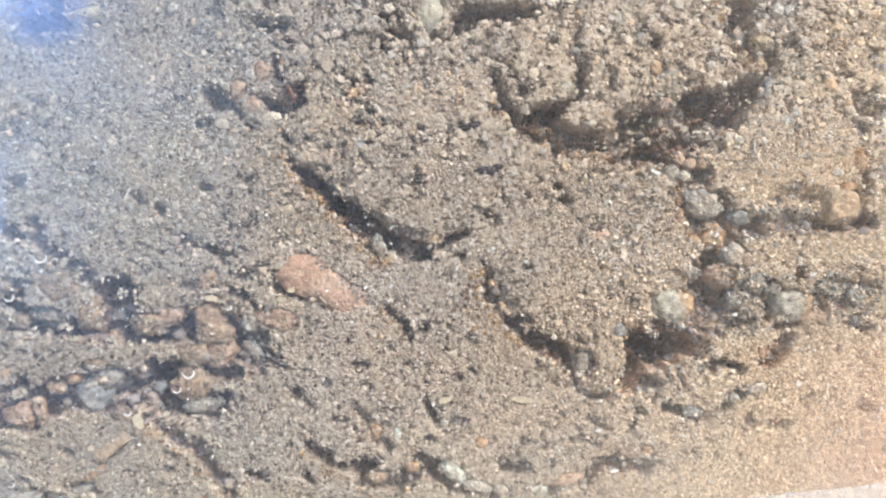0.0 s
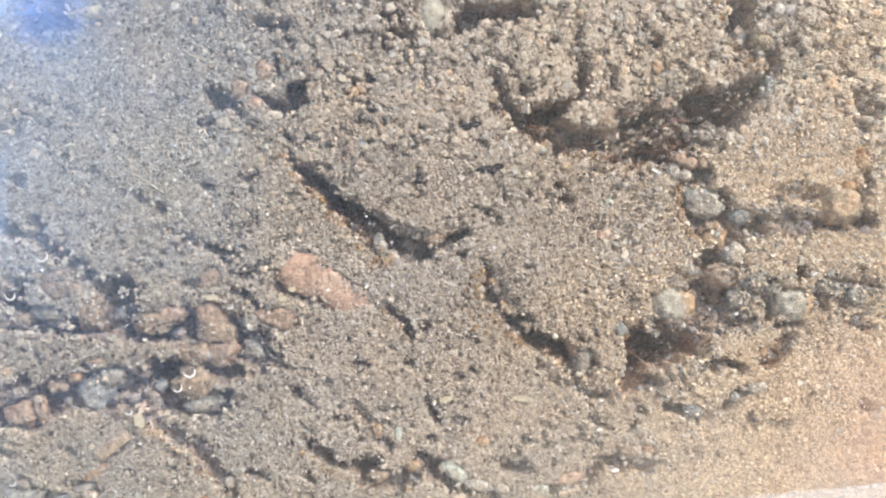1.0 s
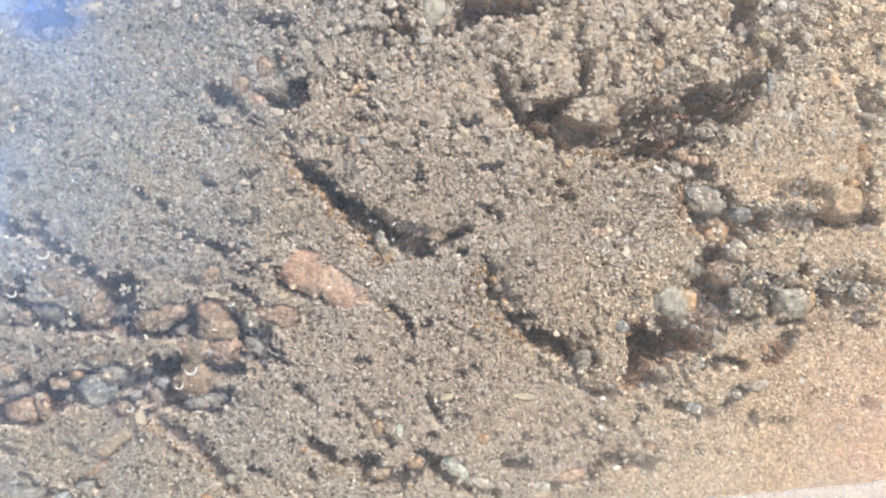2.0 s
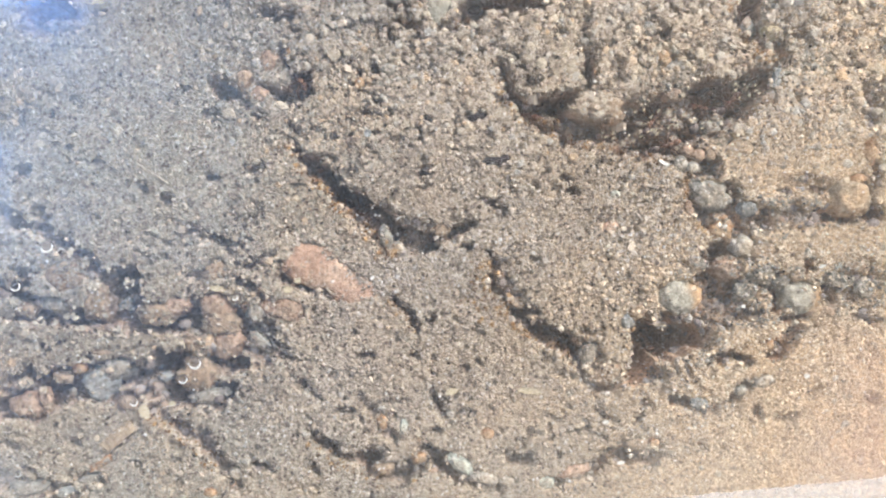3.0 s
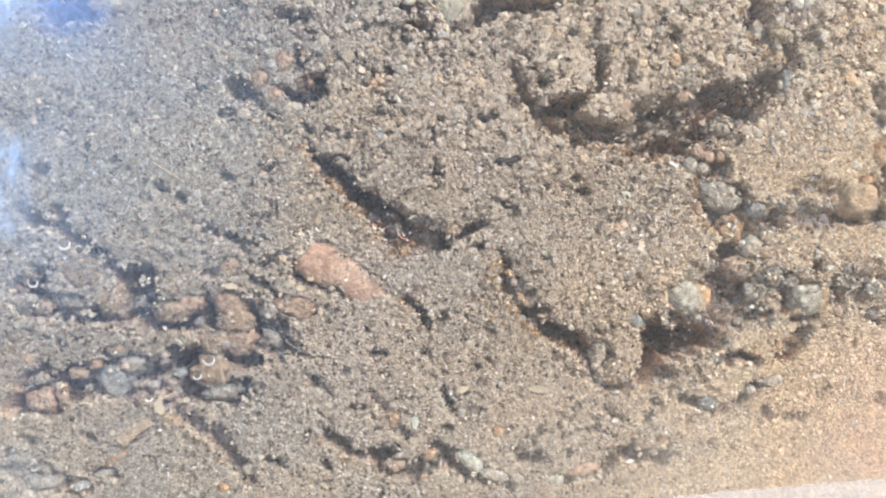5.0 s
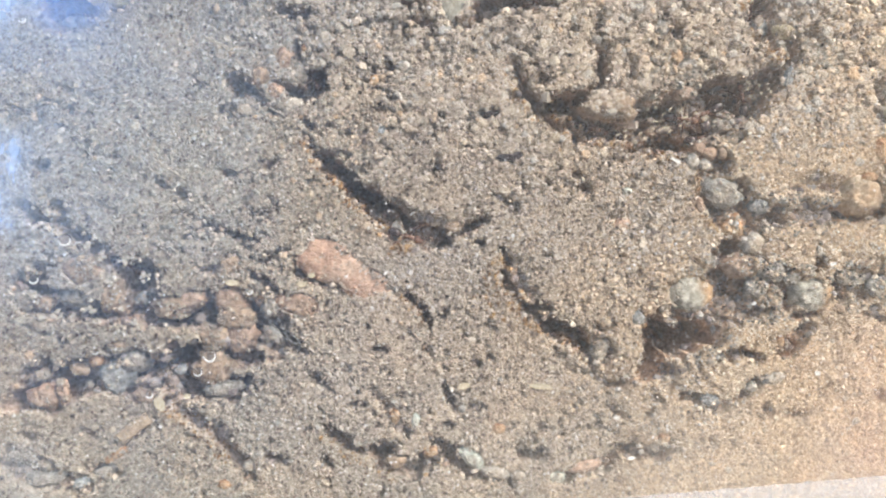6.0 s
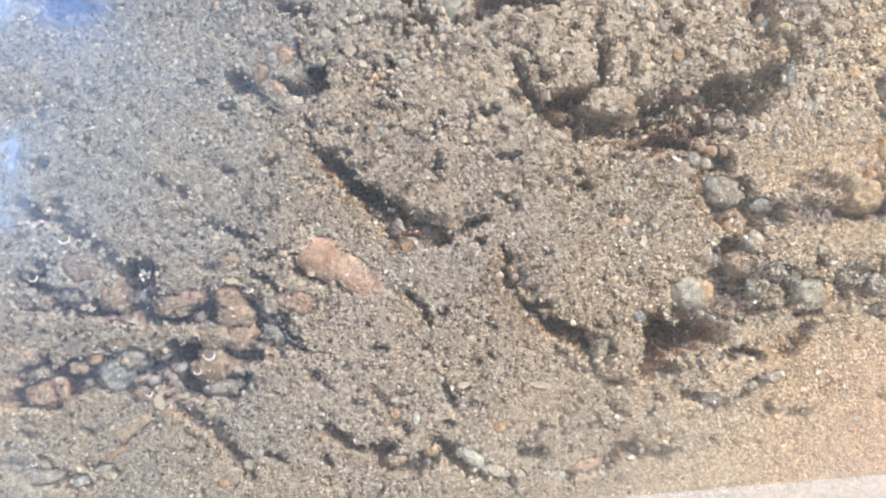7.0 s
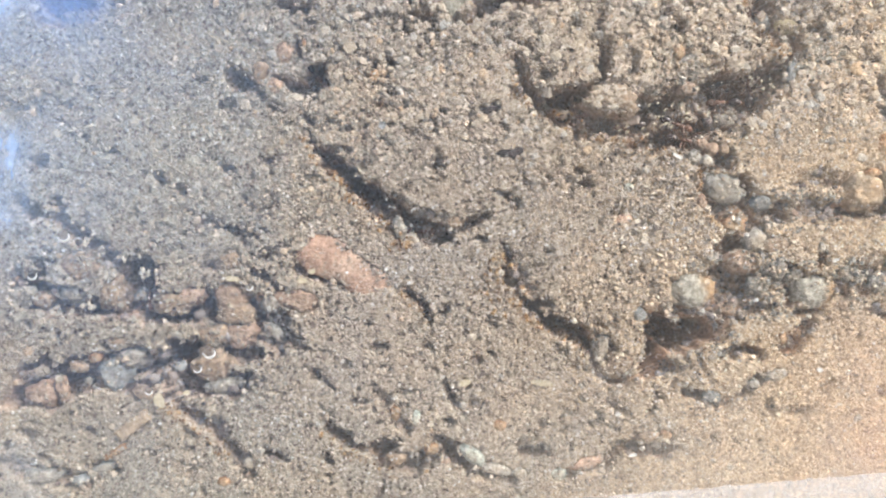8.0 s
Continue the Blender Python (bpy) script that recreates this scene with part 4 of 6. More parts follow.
pebble("pebble", 47.9, 42.7, 1.01, 0.6, 10, m_rust, "dark red-brown patch of stone on a buff one", 0.03, 0.48, seed=258, coat=0, lump=0.3)
pebble("pebble", 49.4, 46, 0.94, 1.61, 10, m_rust, "orange-brown stone chip at the dark edge", 0.05, 0.75, seed=259, coat=0.1, lump=0.3)
pebble("pebble", 22.1, 27, 1.34, 0.94, 15, m_buff, "rusty buff clot beside a grey pebble", 0.15, 0.75, seed=260, coat=0.8, lump=0.35)
pebble("pebble", 21, 25.8, 0.94, 1.07, 0, m_blue, "small bluish stone set in rusty sand", 0.25, 0.75, seed=261, coat=0.3, lump=0.28)
pebble("pebble", 16.6, 22.2, 1.07, 1.47, -15, m_grey, "bluish grey clot in a tongue of sand", 0.7, 0.86, seed=262, coat=0.9, lump=0.28)
pebble("pebble", 18.7, 19.8, 1.88, 1.61, 20, m_buff, "sandy buff end of a tongue of sand", 0.15, 1.29, seed=263, coat=1.5, lump=0.28)
pebble("pebble", 28.3, 39.1, 0.67, 1.07, 10, m_clay, "rusty buff pebble in a crevice", 0.6, 0.54, seed=264, coat=0.4, lump=0.28)
pebble("pebble", 17.9, 51.5, 2.41, 2.01, 0, m_buff, "pale lump of sand hanging into the gallery", 0.2, 1.61, seed=265, coat=1.6, lump=0.35)
pebble("pebble", 19.6, 50.2, 0.87, 0.94, 0, m_buff, "round buff pebble on a hanging lump", 0.15, 0.7, seed=266, coat=0.5, lump=0.28)
pebble("pebble", 27.4, 55.5, 2.28, 1.74, 10, m_grey, "dim grey stone hanging into the gallery", 0.45, 1.39, seed=267, coat=0.5, lump=0.28)
pebble("pebble", 26.4, 52.7, 1.34, 0.94, 10, m_clay, "brownish lump under a grey stone", 0.5, 0.75, seed=268, coat=0.8, lump=0.28)
pebble("pebble", 25.1, 56.9, 0.87, 1.07, 10, m_rust, "small orange-buff pebble above the gallery", 0.15, 0.7, seed=269, coat=0.2, lump=0.28)
pebble("pebble", 32.3, 47.3, 1.47, 1.01, 15, m_grey, "grey clot at the gallery mouth", 0.9, 0.8, seed=270, coat=0.8, lump=0.28)
pebble("pebble", 31.4, 49.1, 1.21, 0.94, 0, m_grey, "dim grey clot at the gallery side", 2.2, 0.75, seed=271, coat=0.8, lump=0.28)
pebble("pebble", 27.9, 46, 0.8, 0.8, 0, m_clay, "round buff pebble in a heap under the gallery", 0.08, 0.64, seed=272, coat=0.05, lump=0.2)
pebble("pebble", 29.2, 45.5, 0.87, 0.8, 0, m_clay, "pinkish pebble in a heap under the gallery", 0.08, 0.64, seed=273, coat=0.05, lump=0.2)
pebble("pebble", 30.6, 45.5, 0.6, 0.67, 0, m_buff, "small buff pebble in a heap under the gallery", 0.08, 0.48, seed=274, coat=0.05, lump=0.2)
pebble("pebble", 27.1, 44.4, 0.8, 1.07, 0, m_grey, "grey pebble in a heap under the gallery", 0.08, 0.64, seed=275, coat=0.05, lump=0.2)
pebble("pebble", 28.6, 44, 0.74, 0.67, 0, m_pale, "pale pebble in a heap under the gallery", 0.08, 0.54, seed=276, coat=0.05, lump=0.2)
pebble("pebble", 41.7, 28.7, 2.7, 2.2, -8, m_rimmed, "grey pebble rusty at one side", 0.2, 1.8, seed=2, coat=0.3)
pebble("pebble", 38.0, 60.1, 1.5, 0.8, -12, m_yellow, "yellow ochre pebble beside the upright gallery", 0.3, 0.8)
pebble("pebble", 35.6, 60.8, 1, 1.2, 0, m_blue, "blue-grey pebble deep in the upright gallery", 1.6, 0.9)
pebble("pebble", 38.5, 54.5, 0.53, 1.5, -8, m_blue, "smooth bluish white pebble near the gallery", 0.15, 0.5)
pebble("pebble", 37.4, 51.9, 1.1, 0.93, 0, m_buff, "round buff pebble at the end of the gallery", 0.3, 0.9)
pebble("pebble", -6.3, 34.3, 0.93, 0.93, 0, m_pale, "pale round pebble in the diagonal gallery", 0.7, 0.8)
pebble("pebble", -7.7, 35.6, 0.73, 1.3, 15, m_grey, "greenish grey pebble in the diagonal gallery", 0.9, 0.7, seed=4, lump=0.3)
pebble("pebble", -1.1, 36.5, 1.1, 0.87, 20, m_buff, "buff pebble at the branch of the gallery", 0.2, 0.8, seed=9)
pebble("pebble", -7.3, 55.5, 0.93, 0.8, 5, m_grey, "squarish light grey stone beside a pit", 0.1, 0.7, seed=11)
pebble("pebble", -10.7, 53.9, 0.73, 0.67, 30, m_rust, "small red-brown pebble beside a pit", 0.15, 0.6, seed=12)
pebble("pebble", 23.5, 60.3, 0.87, 1, 0, m_grey, "small grey pebble in coarse sand", 0.15, 0.7, seed=13)
pebble("pebble", 19.5, 40.8, 0.67, 0.6, 0, m_teal, "small greenish pebble level with sand", 0.1, 0.5, seed=14)
pebble("pebble", 19.0, 37.0, 1.1, 0.67, 20, m_pink, "faint pinkish stone level with the sand", 0.05, 0.6, seed=15)
# the pale side
pebble("pebble", -45.8, 30.9, 2.68, 2.14, -10, m_buff, "round brown lump of cemented sand", 0.4, 1.72, seed=201, coat=1, lump=0.2)
pebble("pebble", -46.9, 27.6, 2.41, 1.14, -5, m_grey, "dim grey lump under a brown one", 0.9, 0.91, seed=202, coat=0.7, lump=0.28)
pebble("pebble", -42.1, 27.8, 1.34, 2.01, -22, m_buff, "brown sandy pebble at a dark hollow", 0.4, 1.07, seed=203, coat=0.7, lump=0.28)
pebble("pebble", -34.8, 26.6, 2.55, 1.61, 5, m_buff, "wide buff pebble with pale grit on it", 0.4, 1.29, seed=204, coat=0.8, lump=0.2)
pebble("pebble", -32.5, 27.5, 1.61, 1.34, 0, m_clay, "brown pebble joined to a wider one", 0.45, 1.07, seed=205, coat=0.4, lump=0.28)
pebble("pebble", -27.9, 27.5, 2.21, 2.01, 0, m_clay, "dull pink pebble in a gritty hollow", 0.55, 1.61, seed=206, coat=0.15, lump=0.16)
pebble("pebble", -27.3, 25.2, 2.55, 1.47, 0, m_buff, "sandy brown lump under a pink pebble", 0.45, 1.18, seed=207, coat=1.2, lump=0.28)
pebble("pebble", -19.5, 26.9, 2.88, 1.61, -6, m_clay, "pinkish buff pebble under the larger pink stone", 0.15, 1.29, seed=208, coat=0.6, lump=0.28)
pebble("pebble", -22.8, 26.7, 1.34, 1.14, 10, m_grey, "greyish clot beside a pinkish pebble", 0.5, 0.91, seed=209, coat=0.7, lump=0.28)
pebble("pebble", -26.6, 22.8, 1.88, 1.74, 0, m_clay, "brown lump above another one", 0.65, 1.39, seed=210, coat=0.7, lump=0.28)
pebble("pebble", -29.8, 22.6, 1.74, 1.61, 0, m_buff, "sandy buff lump beside a brown one", 0.45, 1.29, seed=211, coat=1.2, lump=0.28)
pebble("pebble", -30, 19.1, 2.55, 2.01, -5, m_buff, "buff lump with bright drops on the glass over it", 0.35, 1.61, seed=212, coat=0.5, lump=0.28)
pebble("pebble", -28.6, 16.7, 2.55, 0.94, 12, m_grey, "dim grey textured lump under a buff one", 0.9, 0.75, seed=213, coat=0.7, lump=0.28)
pebble("pebble", -41.9, 18.1, 2.14, 2.14, 0, m_blue, "blue-grey rounded stone dim behind the glass", 0.95, 1.72, seed=214, coat=0.5, lump=0.28)
pebble("pebble", -39.5, 19.9, 2.01, 1.34, 12, m_grey, "greenish grey sandy lump over a stone", 0.75, 1.07, seed=215, coat=0.9, lump=0.28)
pebble("pebble", -41.3, 22, 1.34, 0.6, 0, m_buff, "flat brown pebble in sandy grit", 0.4, 0.48, seed=216, coat=0.4, lump=0.28)
pebble("pebble", -43.9, 20, 0.87, 0.67, 10, m_rust, "small rusty pebble in sandy grit", 0.55, 0.54, seed=217, coat=0.3, lump=0.28)
pebble("pebble", -50.5, 15.5, 2.01, 1.47, 10, m_clay, "dull brown lump in a bluish hollow", 0.65, 1.18, seed=218, coat=0.6, lump=0.28)
pebble("pebble", -48, 16.3, 0.8, 1.47, 8, m_clay, "upright brown pebble beside a lump", 0.65, 0.64, seed=219, coat=0.6, lump=0.28)
pebble("pebble", -46.2, 18.8, 1.21, 0.8, 0, m_buff, "brown clot at the edge of a hollow", 0.75, 0.64, seed=220, coat=0.8, lump=0.28)
pebble("pebble", -52.9, 27.3, 1.47, 1.34, 0, m_grey, "hazy grey lump near the pale edge", 0.8, 1.07, seed=221, coat=0.8, lump=0.28)
pebble("pebble", -50.6, 26.8, 1.34, 1.07, 0, m_buff, "hazy brown lump near the pale edge", 0.85, 0.86, seed=222, coat=0.8, lump=0.28)
pebble("pebble", -38.1, 15.7, 1.47, 0.8, -30, m_buff, "brown clot beside the groove", 0.5, 0.64, seed=223, coat=1.1, lump=0.28)
pebble("pebble", -27.9, 31.7, 1.74, 1.34, 20, m_buff, "brown clot of sand under a slot", 0.45, 1.07, seed=224, coat=1.3, lump=0.28)
pebble("pebble", -41.2, 8.8, 1.74, 0.54, 28, m_rust, "faint rusty streak of cemented sand", 0.1, 0.43, seed=225, coat=1, lump=0.28)
pebble("pebble", -28.3, 5.4, 0.87, 0.67, 0, m_rust, "small orange pebble at the foot", 0.1, 0.54, seed=226, coat=0.1, lump=0.28)
pebble("pebble", -25.3, 7.5, 0.94, 0.87, 0, m_pale, "small pale lump at the end of the groove", 0.6, 0.7, seed=227, coat=0.4, lump=0.28)
pebble("pebble", -45.7, 5.3, 1.21, 0.67, 20, m_blue, "pale bluish lump at the foot", 0.3, 0.54, seed=228, coat=0.4, lump=0.28)
pebble("pebble", -50.3, 5.7, 2.28, 0.94, 4, m_grey, "pale grey flat stone at the pale foot", 0.5, 0.75, seed=229, coat=0.7, lump=0.28)
pebble("pebble", -42.9, 6.8, 1.47, 0.67, 14, m_grey, "dim grey clot over a bluish slot", 0.8, 0.54, seed=230, coat=0.6, lump=0.28)
pebble("pebble", -34.2, 18.8, 0.94, 0.67, 0, m_blue, "dim bluish clot deep in a hollow", 2, 0.54, seed=231, coat=0.6, lump=0.28)
pebble("pebble", -39.3, 27.4, 0.94, 0.8, 20, m_blue, "dim bluish lump deep in the dark hollow", 2.6, 0.64, seed=232, coat=0.6, lump=0.28)
pebble("pebble", -22.8, 23.1, 1.74, 0.67, -40, m_grey, "dim clot deep in the fibrous hollow", 1.8, 0.54, seed=233, coat=0.8, lump=0.28)
pebble("pebble", -24.3, 54.4, 1.21, 1.41, 0, m_buff, "brown pebble in a shallow hollow", 0.1, 0.97, seed=234, coat=0.1, lump=0.28)
pebble("pebble", -21.5, 56.5, 1.07, 1.54, 10, m_clay, "orange-brown clot over a hollow", 0.12, 0.86, seed=235, coat=0.3, lump=0.28)
pebble("pebble", -22.6, 52.4, 1.01, 1.01, 0, m_clay, "buff pebble between two hollows", 0.1, 0.8, seed=236, coat=0.15, lump=0.28)
pebble("pebble", -19.8, 54.9, 0.94, 1.47, 10, m_grey, "dull grey lump in a dark hollow", 0.9, 0.75, seed=237, coat=0.6, lump=0.28)
pebble("pebble", -17.7, 55.9, 1.34, 0.8, 5, m_pale, "pale grey clot over a dark hollow", 0.25, 0.64, seed=238, coat=0.7, lump=0.28)
pebble("pebble", -19.1, 57.6, 0.27, 0.4, 0, m_rust, "tiny red-brown chip in a pit", 0.2, 0.21, seed=239, coat=0, lump=0.28)
pebble("pebble", -42.3, 63.3, 2.55, 0.8, 3, m_yellow, "ochre lump of cemented sand", 0.1, 0.64, seed=240, coat=0.5, lump=0.28)
pebble("pebble", -51.4, 61.5, 0.8, 0.74, 0, m_pale, "pale pebble in a bluish hollow", 0.3, 0.59, seed=241, coat=0.2, lump=0.28)
pebble("pebble", -47.9, 61, 0.8, 0.67, 0, m_blue, "dim bluish pebble in a bluish hollow", 1.8, 0.54, seed=242, coat=0.3, lump=0.28)
pebble("pebble", 11.5, 6.7, 1.1, 0.93, 0, m_teal, "pale green-grey stone at the bottom", 0.3, 0.9, seed=89, coat=0.3)
pebble("pebble", 6.9, 6.8, 1.1, 0.8, 0, m_pale, "pale stone at the bottom layer", 0.2, 0.8, seed=90, coat=0.4)
pebble("pebble", -7.8, 8.3, 1.3, 0.8, 10, m_buff, "buff clot over the bowed hollow", 0.2, 0.8, seed=91, coat=0.35, lump=0.3)
pebble("pebble", -3.5, 9.5, 0.93, 0.67, 20, m_rust, "rusty clot over the bowed hollow", 0.2, 0.7, seed=92, coat=0.4, lump=0.3)
pebble("pebble", -7.9, 13.9, 0.67, 0.93, 10, m_rust, "small rust-brown clot by a pit", 0.15, 0.6, seed=93, coat=0.35, lump=0.3)
pebble("pebble", 22.2, 11.3, 1.5, 0.93, 0, m_buff, "rounded buff clot over a hollow", 0.15, 0.9, seed=94, coat=0.40, lump=0.3)
pebble("pebble", 34.5, 17.6, 0.8, 0.67, 0, m_grey, "small grey pebble in a narrow hollow", 0.4, 0.7, seed=95, coat=0.2)
# along the bottom
pebble("pebble", 1.3, 8.9, 2, 1, -32, m_teal, "pale green-grey stone in the bottom layer", 0.15, 0.8, seed=40)
pebble("pebble", 4.2, 7.3, 2, 0.8, -12, m_pale, "pale stone sliver in the bottom layer", 0.15, 0.6, seed=41)
pebble("pebble", -5.4, 13.3, 0.53, 1, -8, m_teal, "small pale green stone in a pit", 0.1, 0.5, seed=42)
pebble("pebble", 4.5, 12.5, 0.87, 0.8, 0, m_rust, "small orange stone level with sand", 0.05, 0.6, seed=43)
pebble("pebble", 14.9, 8.1, 2, 0.93, 15, m_pink, "orange-pink stone in the bottom layer", 0.1, 0.9, seed=44)
pebble("pebble", 29.7, 16.1, 1.1, 0.87, 0, m_blue, "blue-grey pebble in a narrow hollow", 0.4, 0.8, seed=45)
pebble("pebble", 37.2, 18.8, 1.5, 0.87, 20, m_pale, "whitish pebble level with the sand", 0.08, 0.8, seed=46)
pebble("pebble", 37.7, 23.2, 0.53, 0.93, 0, m_rust, "orange-brown stone chip in the sand", 0.1, 0.5, seed=47)
pebble("pebble", 24.2, 11.5, 0.73, 0.6, 0, m_rust, "small rusty chip at a hollow", 0.15, 0.5, seed=48)

# dark chips, straw and flakes
pebble("bark_chip", 5.7, 44.8, 1.0, 1.0, 4, m_dark, "dark purplish chip of bark on the sand", 0.02, 0.5, "plant chips", 0.12, "bark chip", 50, coat=0.0,
       radii=(1.6, 1.5, 0.5, 0.4, 0.45, 0.9, 2.2, 1.0, 0.6, 0.9, 0.7, 0.9))
pebble("bark_chip", 3.1, 49.9, 1.2, 0.47, 15, m_dark, "dark chip in a small pit", 0.3, 0.4, "plant chips", 0.3, "bark chip", 51, coat=0.0, taper=0.3)
pebble("seed_husk", -1.5, 63.2, 1.0, 1.0, -8, m_husk, "pale pointed seed husk with faint ribs", 0.1, 1.1, "plant chips", 0.06, "seed husk", 52, coat=0.0,
       radii=(1.75, 1.9, 2.3, 2.6, 2.3, 1.9, 1.75, 1.7, 1.9, 2.7, 1.9, 1.7))


def wood_chip(x, z, length, width, thick, turn, label):
    """A flat broken sliver of wood pressed against the glass, its edges worn and a little uneven."""
    clear(x, z, length * 1.02, width * 1.1, turn, 0.02, thick, 0.1, None)
    bm = bmesh.new()
    box(bm, -length * MM, length * MM, -thick / 2 * MM, thick / 2 * MM, -width * MM, width * MM)
    bmesh.ops.subdivide_edges(bm, edges=bm.edges[:], cuts=7, use_grid_fill=True)
    for v in bm.verts:
        p = v.co / MM
        v.co += Vector((0.22 * noise.noise(p * 0.9), 0.07 * noise.noise(p * 1.3 + Vector((4, 0, 0))) + 0.10 * (p.z / width) ** 4, 0.16 * noise.noise(p * 1.1 + Vector((0, 7, 0))))) * MM
    ob = part("wood_chip", bm, m_wood)
    ob.matrix_world = pose(x * MM, (YS + 0.1 + thick / 2) * MM, z * MM, 0, -turn, 0)
    return tagged(ob, label, "wood chip", "plant chips")


wood_chip(-39.2, 12.0, 2.3, 0.75, 0.6, 38, "tan flat sliver of wood in the sand")
pebble("straw", -29.5, 58.1, 2.3, 0.27, -24, m_straw, "thin pale piece of straw", 0.02, 0.25, "plant chips", 0.2, "straw", 54)
pebble("straw", -35.0, 43.0, 2.7, 0.2, -32, m_straw, "thin tan straw pressed on the sand", 0.02, 0.2, "plant chips", 0.2, "straw", 55)


# ---- the bed and its loose grains ----
verts = np.stack([GX, YS + 0.16 + DEPTH, GZ], -1).reshape(-1, 3)
nx, nz = len(gx), len(gz)
idx = np.arange(nx * nz).reshape(nz, nx)
quads = np.stack([idx[:-1, :-1], idx[:-1, 1:], idx[1:, 1:], idx[1:, :-1]], -1).reshape(-1, 4)
# sides and back of the bed
rim = np.concatenate([idx[0, :], idx[1:, -1], idx[-1, -2::-1], idx[-2:0:-1, 0]])
back = verts[rim].copy()
back[:, 1] = 24.0
base = len(verts)
ring = np.arange(len(rim))
nxt = np.roll(ring, -1)
skirt = np.stack([rim, base + ring, base + nxt, rim[nxt]], -1)
bed = raw_mesh("sand_bed", np.concatenate([verts, back]) * MM, np.concatenate([quads, skirt]), m_packed, True)
tagged(bed, "packed tan sand hollowed by ant galleries, painted browner deep down", "sand", kind="structure")


FACE = np.minimum(DEPTH, np.maximum(STONE - 0.14, 0.02))


def depth_at(x, z):
    i = np.clip(((x - X0) / STEP).astype(int), 0, nx - 1)
    j = np.clip(((z - Z0) / STEP).astype(int), 0, nz - 1)
    return FACE[j, i]


# ---- loose grains ----
_b = bmesh.new()
bmesh.ops.create_icosphere(_b, subdivisions=1, radius=1.0)
ICO = np.array([v.co[:] for v in _b.verts])
ICOF = np.array([[v.index for v in f.verts] for f in _b.faces])
_b.free()
_b = bmesh.new()
bmesh.ops.create_cube(_b, size=1.15)
bmesh.ops.triangulate(_b, faces=_b.faces[:])
BLOCK, BLOCKF = np.array([v.co[:] for v in _b.verts]), np.array([[v.index for v in f.verts] for f in _b.faces])
_b.free()


def scatter(name, x, z, size, mat, sink=0.0, seed=1, solid=ICO, sides=ICOF, jag=0.22, smooth=False):
    """Angular grains lying on the sand's face at x, z, with half-size in millimetres."""
    r = np.random.default_rng(seed)
    n = len(x)
    q = r.normal(size=(n, 4))
    q /= np.linalg.norm(q, axis=1)[:, None]
    w, a, b, c = q.T
    rot = np.stack([1 - 2 * (b * b + c * c), 2 * (a * b - c * w), 2 * (a * c + b * w),
                    2 * (a * b + c * w), 1 - 2 * (a * a + c * c), 2 * (b * c - a * w),
                    2 * (a * c - b * w), 2 * (b * c + a * w), 1 - 2 * (a * a + b * b)], -1).reshape(n, 3, 3)
    shape = solid[None] * (1 + r.uniform(-jag, jag, (n, len(solid), 1)))
    shape = shape * (r.uniform(0.62, 1.25, (n, 1, 3)) * size[:, None, None])
    pts = np.einsum("nij,nkj->nki", rot, shape)
    y = YS + depth_at(x, z) + sink + r.uniform(0, 0.16, n)
    y = np.maximum(y, YS + 0.01 + size * 0.5)
    pts += np.stack([x, y, z], -1)[:, None, :]
    pts[:, :, 1] = np.maximum(pts[:, :, 1], YS + 0.012 + r.uniform(0, 0.05, (n, 1)))     # flat where they press on the glass
    faces = (sides[None] + (np.arange(n) * len(solid))[:, None, None]).reshape(-1, 3)
    return raw_mesh(name, pts.reshape(-1, 3) * MM, faces, mat, smooth)


def jittered(step, x0, x1, z0, z1, seed):
    r = np.random.default_rng(seed)
    x, z = np.meshgrid(np.arange(x0, x1, step), np.arange(z0, z1, step))
    return (x + r.uniform(-0.5, 0.5, x.shape) * step).ravel(), (z + r.uniform(-0.5, 0.5, z.shape) * step).ravel()


def bare(x, z):
    i = np.clip(((x - X0) / STEP).astype(int), 0, nx - 1)
    j = np.clip(((z - Z0) / STEP).astype(int), 0, nz - 1)
    return rng.random(len(x)) < DUST[j, i]


sx, sz = jittered(0.25, -56, 56, 2.5, 69.5, 21)
keep = bare(sx, sz)
sx, sz = sx[keep], sz[keep]
coarse_zone = np.clip((sx + 6) / 24, 0, 1) * np.clip((sz - 44) / 8, 0, 1) - 0.7 * np.clip((30 - sz) / 14, 0, 1)
for ax, az, aw, ah in ((40.9, 46.3, 9.3, 5), (42.2, 16.7, 11, 7.3), (44.2, 36.0, 8, 2)):      # banks of finer sand
    coarse_zone -= 0.9 * np.clip(1.4 - ((sx - ax) / aw) ** 2 - ((sz - az) / ah) ** 2, 0, 1)
coarse_zone = np.maximum(coarse_zone, -0.75)
size = 0.150 * np.exp(rng.normal(0, 0.42, len(sx))) * (1 + 0.32 * coarse_zone)
dice = rng.random(len(sx))
ashen = np.zeros(len(sx))        # patches of greyish grit between the pebbles
for ax, az, aw, ah in ((34.2, 29.3, 8.7, 3.7), (38.2, 38.3, 7.3, 2.3), (47.5, 30.0, 4.7, 2.7), (28.2, 23.7, 4, 2.7), (40.9, 57.3, 3.3, 3), (24.9, 54.7, 2.7, 4)):
    ashen = np.maximum(ashen, np.clip(1.5 - ((sx - ax) / aw) ** 2 - ((sz - az) / ah) ** 2, 0, 0.55))
grey = dice < np.maximum(np.clip((-14 + 9 * np.clip((sz - 25) / 20, 0, 1) - sx) / 26, 0, 0.9), ashen)
warm = ~grey & (dice > 1 - np.clip((sx - 8 - 0.5 * np.abs(sz - 24)) / 26, 0, 0.95) - 0.3 * (sx > 30) + 0.75 * np.clip((sz - 40) / 14, 0, 1))
